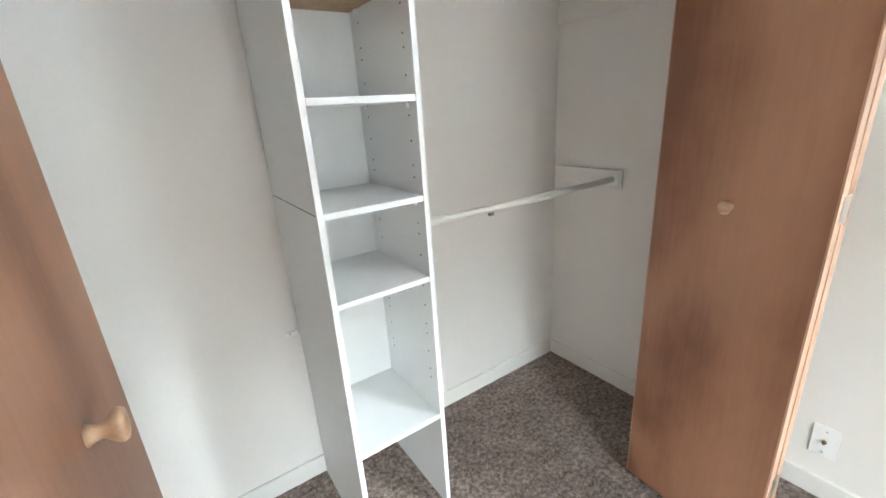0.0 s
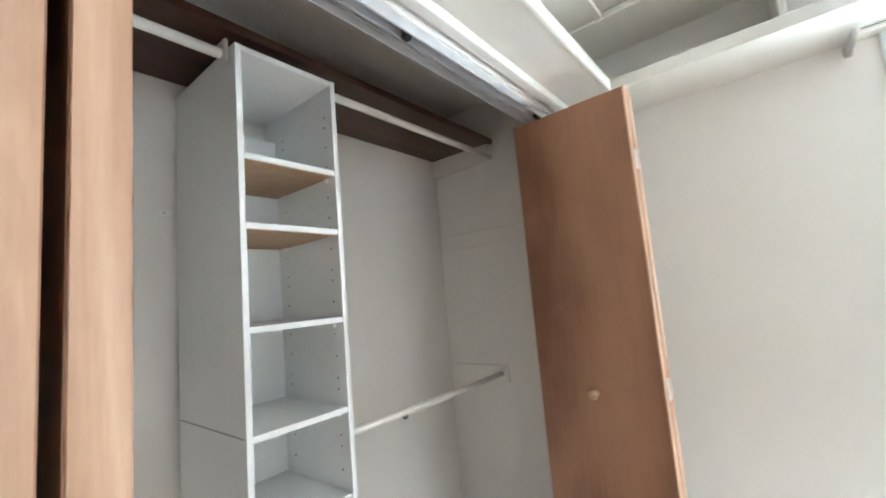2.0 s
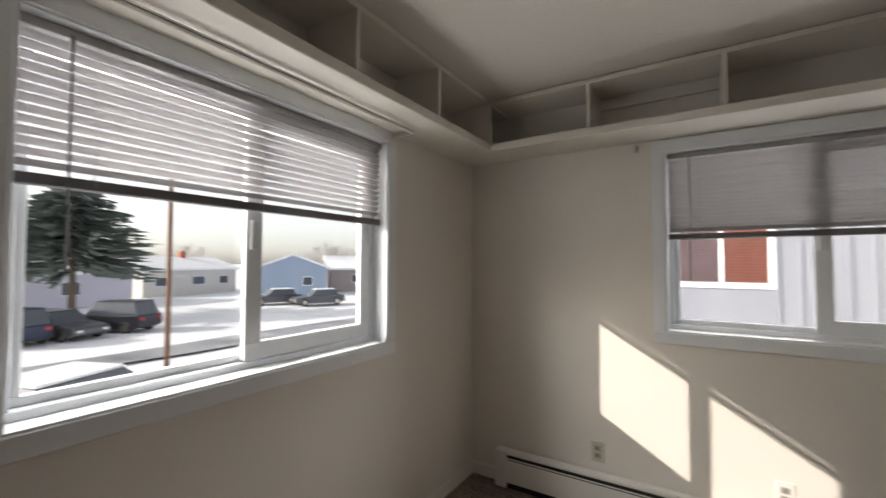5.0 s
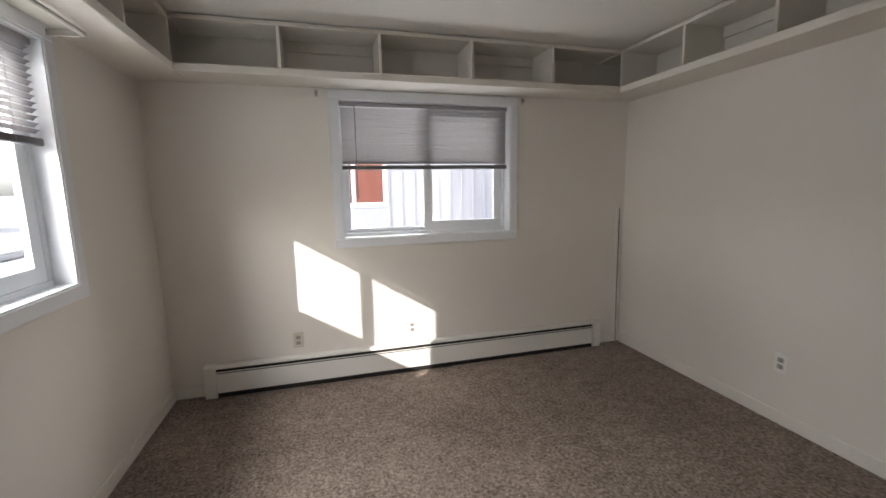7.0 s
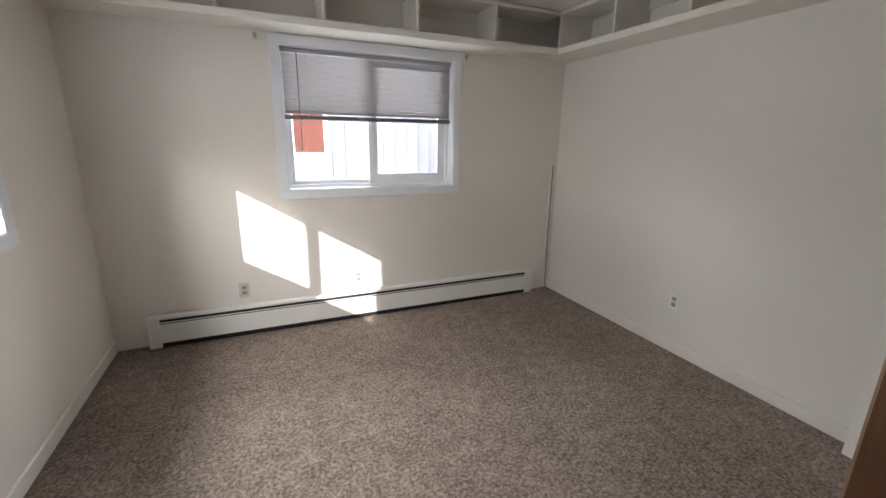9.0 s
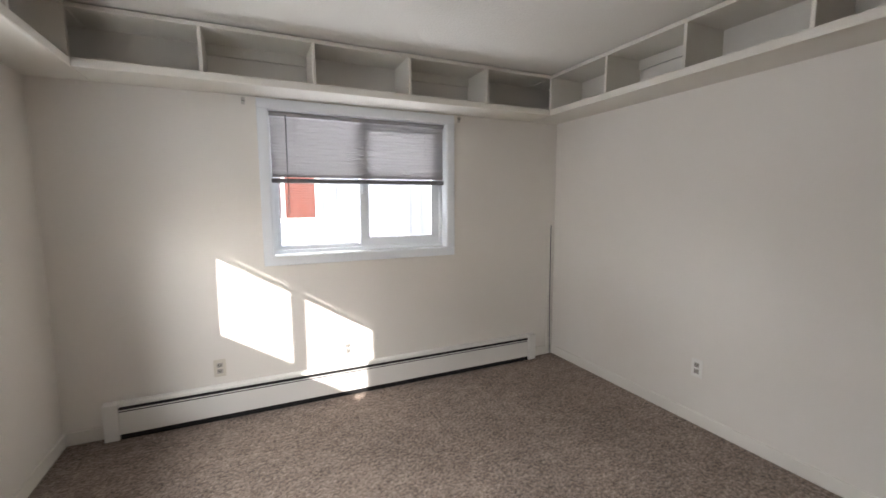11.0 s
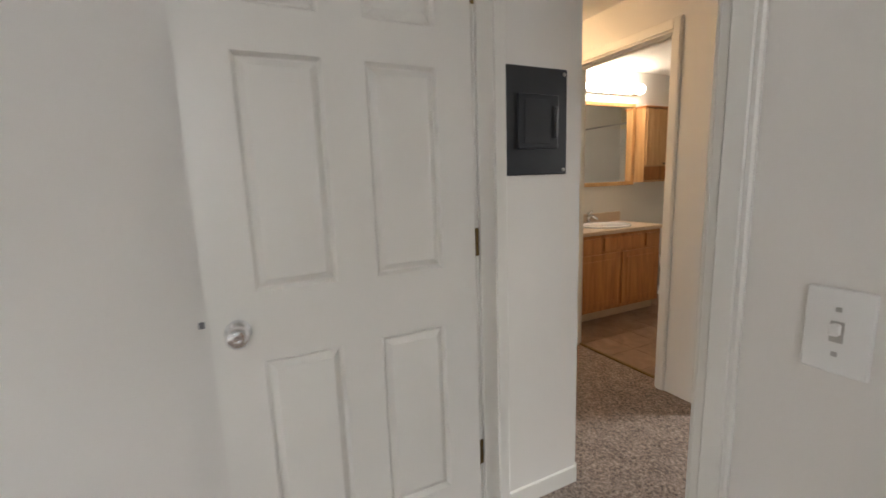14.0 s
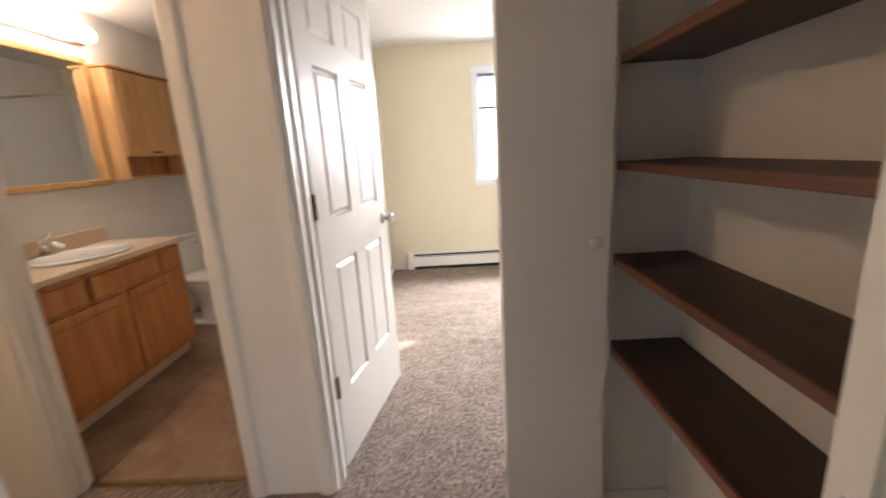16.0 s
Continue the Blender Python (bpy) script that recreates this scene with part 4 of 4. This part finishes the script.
part("arm", tube([(-3.409, 5.15, 2.00), (-3.33, 5.15, 2.02), (-3.27, 5.15, 1.98)], 0.011, 10), CHROME, sh)
part("head", lathe([(0.012, 0.0), (0.03, 0.03), (0.042, 0.06), (0.040, 0.072), (0.01, 0.074)], 16, "X", (-3.29, 5.15, 1.97)), CHROME, sh)
part("hose", tube([(-3.29, 5.15, 1.95)] + [(-3.34 + 0.10 * math.sin(a * 0.5), 5.15 + 0.055 * (1 - math.cos(a)) - 0.05, 1.90 - 0.62 * math.sin(a / 2) ** 1.2) for a in [0.3 + i * 0.42 for i in range(14)]], 0.007, 8), NICKEL, sh)
part("handle", tube([(-3.30, 5.20, 1.72), (-3.28, 5.20, 1.86)], [0.012, 0.016], 10), CHROME, sh)
val = thing("tub_valve", "round chrome shower valve with spout below", "faucet", (-3.41, 5.15, 0.75))
part("escutcheon", lathe([(0.085, 0.0), (0.083, 0.006), (0.03, 0.014), (0.026, 0.05), (0.01, 0.055)], 20, "X", (-3.41, 5.15, 0.92)), CHROME, val)
part("lever", tube([(-3.365, 5.15, 0.92), (-3.35, 5.15, 0.84)], 0.009, 8), CHROME, val)
part("spout", tube([(-3.409, 5.15, 0.68), (-3.30, 5.15, 0.68), (-3.28, 5.15, 0.65)], [0.026, 0.024, 0.02], 12), CHROME, val)
cr = thing("shower_rod", "chrome shower curtain rod without a curtain", "rod", (-2.6, 4.84, 2.0))
part("rod", tube([(-3.419, 4.84, 2.0), (-1.801, 4.84, 2.0)], 0.0125, 10), CHROME, cr)
part("flange", lathe([(0.03, 0.0), (0.028, 0.008), (0.014, 0.02)], 14, "X", (-3.419, 4.84, 2.0)), CHROME, cr)
# vinyl tiles with recessed joints near the doorway
for i in range(6):
    for j in range(8):
        x, y = -3.40 + i * 0.27 + 0.006, 2.475 + j * 0.27
        tl = new("tile", mesh_of("tile", boxes((0, min(0.264, -1.756 - x), 0, 0.264, 0, 0.0022), bevel=0.0008), VINYL))
        tl.location = (x, y, 0.0032)
        tl.parent = bpy.data.objects["floor_bathroom"]
# threshold strip between carpet and vinyl
solid("threshold", boxes((BATH[0] + 0.018, BATH[1] - 0.018, 2.455, 2.485, 0.0, 0.009), bevel=0.004), BRASS, "thin metal carpet strip at the bathroom door", "threshold", "structure")
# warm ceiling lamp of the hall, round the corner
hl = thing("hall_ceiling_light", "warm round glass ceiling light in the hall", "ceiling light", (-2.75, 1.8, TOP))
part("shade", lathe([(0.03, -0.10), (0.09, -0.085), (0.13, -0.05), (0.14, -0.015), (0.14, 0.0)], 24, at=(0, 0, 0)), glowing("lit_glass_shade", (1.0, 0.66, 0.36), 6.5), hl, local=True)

# ---- outdoors ----
GZ = -2.3
bm = bmesh.new()
bmesh.ops.create_grid(bm, x_segments=90, y_segments=90, size=1.0)
for v in bm.verts:
    r = max(abs(v.co.x), abs(v.co.y))
    k = 30 * r + 1500 * r ** 4
    v.co.x, v.co.y = (v.co.x / r * k, v.co.y / r * k) if r > 1e-6 else (0, 0)
    d = math.hypot(v.co.x, v.co.y)
    v.co.z = GZ - 0.02 + (0.28 * noise.noise((v.co.x * 0.16, v.co.y * 0.16, 3.1)) if 9 < v.co.x < 17 else 0.05 * noise.noise((v.co.x * 0.3, v.co.y * 0.3, 0.2)))
    v.co.z -= 0.12 if 18 < v.co.x < 31 else 0.0
for f in bm.faces:
    f.smooth = True
solid("ground", bm, SNOW, "snow-covered ground", "ground", "structure")
bm = bmesh.new()
rows = []
for i in range(60):
    y = 70 - i * 2.4
    rows.append([bm.verts.new((x + 0.35 * noise.noise((y * 0.22, x, 1.7)), y, GZ - 0.02)) for x in (18.9, 20.0, 21.2)])
for a, b in zip(rows, rows[1:]):
    for k in range(2):
        bm.faces.new((a[k], a[k + 1], b[k + 1], b[k]))
solid("road", bm, SLUSH, "wet slushy wheel tracks along the street", "road", "structure")
bank = bmesh.new()
for i in range(9):
    x, y, r = 13.4 + random.uniform(-1.2, 1.2), -2.5 - i * 1.6, random.uniform(0.9, 1.6)
    bmesh.ops.create_icosphere(bank, subdivisions=3, radius=1.0, matrix=Matrix.Translation((x + 2.2, y - 6, GZ)) @ Matrix.Diagonal((r * 1.3, r * 1.6, 0.45, 1)))
for v in bank.verts:
    v.co += Vector((0, 0, 1)) * 0.12 * noise.noise(v.co * 1.3)
for f in bank.faces:
    f.smooth = True
tagged(solid("snow_bank", bank, SNOW, "ploughed snow bank along the street", "snow bank"), kind="stuff")


def siding(name, c0, c1):
    return mottled(name, c0, c1, 0.8, 12, 0.7, 0.2, 0.01)


def house(at, rz, length, depth, eaves, rise, wall_mat, roof_mat, label, windows, gable_front=False, chimney=False):
    """A one-storey house; local front along x at y = 0, depth towards +y."""
    h = thing("house", label, "house", at, rz)
    L, D = length / 2, depth
    bm = boxes((-L, L, 0, D, 0, eaves))
    if gable_front:
        p = [bm.verts.new(c) for c in ((-L, 0, eaves), (L, 0, eaves), (0, 0, eaves + rise), (-L, D, eaves), (L, D, eaves), (0, D, eaves + rise))]
        bm.faces.new((p[0], p[1], p[2]))
        bm.faces.new((p[3], p[5], p[4]))
    else:
        p = [bm.verts.new(c) for c in ((-L, 0, eaves), (-L, D, eaves), (-L, D / 2, eaves + rise), (L, 0, eaves), (L, D, eaves), (L, D / 2, eaves + rise))]
        bm.faces.new((p[0], p[2], p[1]))
        bm.faces.new((p[3], p[4], p[5]))
    part("wall", bm, wall_mat, h, local=True)
    bm = bmesh.new()
    o, t = 0.4, 0.22
    if gable_front:
        sec = [(-L - o, eaves - o * rise / L), (0, eaves + rise), (L + o, eaves - o * rise / L), (L + o, eaves - o * rise / L + t), (0, eaves + rise + t), (-L - o, eaves - o * rise / L + t)]
        a = [bm.verts.new((x, -o, z)) for x, z in sec]
        b = [bm.verts.new((x, D + o, z)) for x, z in sec]
    else:
        k = rise / (D / 2)
        sec = [(-o, eaves - o * k), (D / 2, eaves + rise), (D + o, eaves - o * k), (D + o, eaves - o * k + t), (D / 2, eaves + rise + t), (-o, eaves - o * k + t)]
        a = [bm.verts.new((-L - o, y, z)) for y, z in sec]
        b = [bm.verts.new((L + o, y, z)) for y, z in sec]
    for i in range(6):
        j = (i + 1) % 6
        bm.faces.new((a[i], a[j], b[j], b[i]))
    bm.faces.new((a[0], a[1], a[4], a[5]))
    bm.faces.new((a[1], a[2], a[3], a[4]))
    bm.faces.new((b[0], b[5], b[4], b[1]))
    bm.faces.new((b[1], b[4], b[3], b[2]))
    rf = part("roof", bm, roof_mat, h, "snow-covered roof", local=True)
    if chimney:
        part("chimney", boxes((L * 0.2, L * 0.2 + 0.7, D * 0.45, D * 0.45 + 0.6, eaves + rise * 0.6, eaves + rise + 0.9)), REDBRICK, rf, "red brick chimney", local=True)
    for x, z, w, hh in windows:
        wn_ = part("window", boxes((x - w / 2 - 0.08, x + w / 2 + 0.08, -0.05, -0.002, z - 0.08, z + hh + 0.08)), VINYLW, h, local=True)
        part("pane", boxes((x - w / 2, x + w / 2, -0.06, -0.051, z, z + hh)), DARKPANE, wn_, local=True)
    return h


DARKPANE = material("dark_house_pane", (0.07, 0.08, 0.10), 0.1)[0]
REDBRICK = mottled("red_brick", (0.33, 0.09, 0.06), (0.42, 0.14, 0.09), 6, 40, 0.8, 0.3, 0.01)
LAV = siding("lavender_grey_siding", (0.54, 0.52, 0.62), (0.60, 0.58, 0.67))
BLUE = siding("blue_grey_siding", (0.25, 0.33, 0.45), (0.30, 0.38, 0.50))
BEI = siding("beige_siding", (0.58, 0.55, 0.52), (0.64, 0.61, 0.57))
BRN = siding("brown_grey_siding", (0.34, 0.28, 0.28), (0.40, 0.34, 0.33))
house((44, -9.5, GZ), -90 + 6, 14, 9, 2.9, 1.9, LAV, SNOW, "lavender-grey bungalow with snowy roof", [(-3.5, 1.1, 1.5, 1.0), (2.5, 1.1, 1.2, 1.0)])
house((52, -25.5, GZ), -90 + 12, 12, 9, 3.0, 1.3, BEI, SNOW, "low beige bungalow with a red chimney", [(-4.0, 1.2, 1.3, 0.9), (0.5, 1.2, 1.6, 0.9), (4, 1.2, 1.2, 0.9)], False, True)
house((40.5, -30.5, GZ), -90 - 35, 7.5, 9, 3.2, 1.4, BLUE, SNOW, "blue-grey gabled house across the street", [(1.6, 1.2, 1.0, 0.9)], True)
house((38.5, -43.0, GZ), -90 - 35, 13, 9, 3.0, 1.6, BRN, SNOW, "brown-grey house at the end of the street", [(-3, 1.2, 1.4, 1.0), (3, 1.2, 1.4, 1.0)])
house((46, 8.5, GZ), -90, 13, 9, 3.0, 1.8, BEI, SNOW, "beige bungalow behind the parked cars", [(-3, 1.2, 1.4, 1.0), (3, 1.2, 1.4, 1.0)])

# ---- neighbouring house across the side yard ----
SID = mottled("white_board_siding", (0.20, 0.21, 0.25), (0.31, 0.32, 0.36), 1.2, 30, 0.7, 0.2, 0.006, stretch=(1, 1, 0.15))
nb = thing("neighbour_house", "grey house with vertical board-and-batten siding", "house", (0, -7.0, GZ))
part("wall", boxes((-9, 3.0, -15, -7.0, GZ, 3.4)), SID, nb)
bm = bmesh.new()
for x0, x1, z in ((-9.5, 3.5, 3.4),):
    a = [bm.verts.new((x, y, zz)) for x in (x0, x1) for y, zz in ((-6.5, 3.3), (-11, 5.2), (-15.5, 3.3), (-15.5, 3.6), (-11, 5.5), (-6.5, 3.6))]
    for i in range(6):
        j = (i + 1) % 6
        bm.faces.new((a[i], a[j], a[6 + j], a[6 + i]))
    bm.faces.new((a[0], a[1], a[4], a[5]))
    bm.faces.new((a[1], a[2], a[3], a[4]))
    bm.faces.new((a[6], a[11], a[10], a[7]))
    bm.faces.new((a[7], a[10], a[9], a[8]))
part("roof", bm, SNOW, nb, "snow-covered roof")
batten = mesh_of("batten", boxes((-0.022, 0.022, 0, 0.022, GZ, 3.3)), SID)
for i in range(38):
    x = -6.0 + i * 0.235
    if -0.12 < x < 1.14:
        continue
    o = new("batten", batten)
    o.parent = nb
    o.matrix_parent_inverse = nb.matrix_basis.inverted()
    o.location = (x, -7.0, 0)
nw = part("window", boxes((-0.10, 1.12, -7.0, -6.96, 1.06, 1.14), (-0.10, 1.12, -7.0, -6.96, 2.25, 2.33), (-0.10, -0.02, -7.0, -6.96, 1.14, 2.25), (1.04, 1.12, -7.0, -6.96, 1.14, 2.25), (0.48, 0.54, -7.0, -6.965, 1.14, 2.25)), VINYLW, nb, "white window frame")
REDB = mottled("red_orange_blind", (0.15, 0.042, 0.026), (0.19, 0.055, 0.035), 3, 60, 0.6, 0.05, 0.001)
PURB = mottled("dusky_brown_blind", (0.09, 0.055, 0.06), (0.12, 0.075, 0.08), 3, 60, 0.6, 0.05, 0.001)
for x0, x1, mt, lb in ((-0.02, 0.48, REDB, "red-orange blind slat"), (0.54, 1.04, PURB, "dusky brown blind slat")):
    part("pane", boxes((x0, x1, -6.995, -6.99, 1.14, 2.25)), DARKPANE, nw)
    sl = mesh_of("slat", boxes((x0, x1, -6.988, -6.978, 0.0, 0.034), bevel=0.003), mt)
    for i in range(27):
        o = new("slat", sl)
        o.parent = nw
        o.location = (0, 0, 1.145 + i * 0.041)


# ---- trees and pole ----
BARK = mottled("bark", (0.09, 0.065, 0.05), (0.14, 0.10, 0.08), 6, 40, 0.9, 0.5, 0.02)
NEEDLE = mottled("spruce_needles", (0.075, 0.10, 0.09), (0.12, 0.15, 0.135), 2, 20, 0.8, 0.3, 0.02)
TWIG = mottled("bare_twigs", (0.22, 0.19, 0.18), (0.30, 0.27, 0.26), 4, 40, 0.9, 0.3, 0.01)


def spruce(at, height, spread, label):
    rnd = random.Random(7)
    t = thing("spruce_tree", label, "tree", at)
    part("trunk", tube([(0, 0, 0), (0.03, 0, height * 0.5), (0, 0, height * 0.97)], [0.26, 0.17, 0.03], 10), BARK, t, local=True)
    bm = bmesh.new()
    for i in range(640):
        k = rnd.random() ** 0.8
        z = height * (0.33 + 0.67 * k)
        reach = spread * (1 - k) ** 0.6 * rnd.uniform(0.45, 1.1) * (0.8 if k < 0.08 else 1.0) + 0.12
        a = rnd.uniform(0, 2 * math.pi)
        d = Vector((math.cos(a), math.sin(a), 0))
        base = Vector((0, 0, z)) + d * reach * 0.25
        tip = Vector((0, 0, z - reach * rnd.uniform(0.0, 0.25))) + d * reach
        n = 5
        for j in range(n):
            p = base.lerp(tip, (j + 0.6) / n)
            w = 0.30 * (1.2 - j / n) * rnd.uniform(0.7, 1.3)
            side = Vector((-d.y, d.x, 0)) * w
            up = Vector((0, 0, -0.22 * rnd.uniform(0.4, 1.4)))
            q = p + d * reach * 0.28
            v = [bm.verts.new(c) for c in (p - side, q + up * 0.6, p + side, p - d * 0.1 + up)]
            bm.faces.new((v[0], v[1], v[2]))
            bm.faces.new((v[0], v[3], v[1]))
            bm.faces.new((v[2], v[1], v[3]))
    part("crown", bm, NEEDLE, t, "dense dark green needle boughs", local=True)
    return t


def bare_tree(at, height, seed, label):
    rnd = random.Random(seed)
    t = thing("bare_tree", label, "tree", at)
    tr = bmesh.new()
    crown = bmesh.new()

    def limb(bm, p, d, ln, r, depth):
        q = p + d * ln
        side = d.orthogonal().normalized()
        other = d.cross(side)
        ring = lambda c, rr: [bm.verts.new(c + (side * math.cos(k * 2.094) + other * math.sin(k * 2.094)) * rr) for k in range(3)]
        a, b = ring(p, r), ring(q, r * 0.6)
        for k in range(3):
            bm.faces.new((a[k], a[(k + 1) % 3], b[(k + 1) % 3], b[k]))
        if depth:
            for _ in range(3 if depth > 1 else 4):
                nd = (d + Vector((rnd.uniform(-0.8, 0.8), rnd.uniform(-0.8, 0.8), rnd.uniform(-0.1, 0.6)))).normalized()
                limb(crown, p.lerp(q, rnd.uniform(0.6, 1.0)), nd, ln * rnd.uniform(0.6, 0.8), r * 0.55, depth - 1)
    limb(tr, Vector((0, 0, 0)), Vector((0, 0, 1)), height * 0.32, height * 0.022, 5)
    part("trunk", tr, BARK, t, local=True)
    part("crown", crown, TWIG, t, "fine bare frosted twigs", local=True)
    return t


spruce((36.5, -9.9, GZ), 9.4, 5.0, "tall dark green spruce behind the parked cars")
bare_tree((47, -40, GZ), 8.5, 3, "bare frosted tree behind the garage")
bare_tree((49, -46, GZ), 8.0, 5, "bare frosted tree at the street end")
bare_tree((66, -24, GZ), 8.0, 9, "bare tree behind the beige bungalow")
bare_tree((68, -31, GZ), 8.5, 11, "bare tree behind the low roofs")
bare_tree((62, -6, GZ), 8.0, 13, "bare tree behind the lavender bungalow")
pole = thing("utility_pole", "thin brown wooden pole in the snow", "pole", (15.7, -6.55, GZ))
part("shaft", tube([(0, 0, -0.1), (0, 0, 6.5)], [0.085, 0.07], 10), mottled("brown_pole_wood", (0.17, 0.09, 0.065), (0.23, 0.13, 0.09), 5, 60, 0.8, 0.2, 0.004, stretch=(1, 1, 0.1)), pole, local=True)


# ---- cars ----
def car(at, rz, paint, label, tall=False, snowy=False):
    """A parked car, front towards +x."""
    c = thing("parked_car", label, "car", at, rz, group="parked cars")
    L, Wd = 2.25, 0.88
    hb, ht = (1.0, 1.72) if tall else (0.88, 1.42)
    sec = [(-L, 0.35), (-L, hb - 0.05), (-L + 0.15, hb), (L * 0.42, hb - 0.02), (L - 0.15, hb - 0.14), (L, hb - 0.3), (L, 0.35), (L - 0.3, 0.24), (-L + 0.3, 0.24)]
    bm = bmesh.new()
    a = [bm.verts.new((x, -Wd, z)) for x, z in sec]
    b = [bm.verts.new((x, Wd, z)) for x, z in sec]
    for i in range(len(sec)):
        j = (i + 1) % len(sec)
        bm.faces.new((a[i], b[i], b[j], a[j]))
    bm.faces.new(a)
    bm.faces.new(b[::-1])
    bmesh.ops.bevel(bm, geom=bm.edges[:], offset=0.05, segments=2, affect="EDGES", profile=0.5)
    body = part("body", bm, paint, c, local=True)
    back = -L + (0.12 if tall else 0.55)
    cab_ = [(back, hb - 0.03), (back + 0.28, ht), (L * 0.12, ht), (L * 0.42, hb - 0.03)]
    bm = bmesh.new()
    a = [bm.verts.new((x, -Wd + (0.05 if z < ht else 0.18), z)) for x, z in cab_]
    b = [bm.verts.new((x, Wd - (0.05 if z < ht else 0.18), z)) for x, z in cab_]
    for i in range(4):
        j = (i + 1) % 4
        bm.faces.new((a[i], b[i], b[j], a[j]))
    bm.faces.new(a)
    bm.faces.new(b[::-1])
    bmesh.ops.bevel(bm, geom=bm.edges[:], offset=0.04, segments=2, affect="EDGES", profile=0.5)
    part("cabin_glass", bm, DARKPANE, c, "dark car windows", local=True)
    part("roof", boxes((back + 0.25, L * 0.14, -Wd + 0.17, Wd - 0.17, ht - 0.02, ht + 0.03), bevel=0.015), SNOW if snowy else paint, c, local=True)
    for x in (-L + 0.75, L - 0.8):
        for y, ax in ((-Wd - 0.01, "Y"), (Wd - 0.19, "Y")):
            w = part("wheel", lathe([(0.33, 0.0), (0.34, 0.03), (0.34, 0.17), (0.33, 0.2)], 20, ax, (x, y, 0.34)), RUBBER_AND_SHADE, c, local=True)
            part("rim", lathe([(0.2, -0.006), (0.2, 0.206)], 14, ax, (x, y, 0.34)), NICKEL, w, local=True)
    for y in (-0.62, 0.62):
        part("tail_light", boxes((-L - 0.02, -L + 0.03, y - 0.12, y + 0.12, hb - 0.28, hb - 0.12), bevel=0.01), REDLAMP, c, "red tail light", local=True)
        part("headlight", boxes((L - 0.04, L + 0.02, y - 0.14, y + 0.14, hb - 0.42, hb - 0.3), bevel=0.01), PLASTIC, c, local=True)
    return c


def paintwork(name, colour):
    return material(name, colour, 0.28, 0.3)[0]


REDLAMP = material("red_lamp_plastic", (0.55, 0.02, 0.02), 0.2)[0]
NAVY, GREY, DARK, GREEN = paintwork("navy_car_paint", (0.025, 0.035, 0.07)), paintwork("grey_car_paint", (0.10, 0.105, 0.12)), paintwork("dark_car_paint", (0.03, 0.03, 0.04)), paintwork("teal_car_paint", (0.05, 0.10, 0.11))
CZ = GZ - 0.15
car((28.6, -5.0, CZ), 20, NAVY, "dark navy sport-utility car parked across the street", True)
car((28.6, -7.2, CZ), 200, GREY, "grey sedan parked across the street")
car((29.0, -9.6, CZ), 30, DARK, "dark sport-utility car with red tail lights showing", True)
car((34.0, -23.6, CZ + 0.1), 70, GREY, "grey car under snow beyond the street", False, True)
car((30.5, -25.5, CZ + 0.1), 70, GREY, "snow-dusted car at the far kerb", False, True)
car((12.3, -3.4, GZ - 0.02), -68, GREEN, "teal-grey car with snow on its roof below the window", False, True)
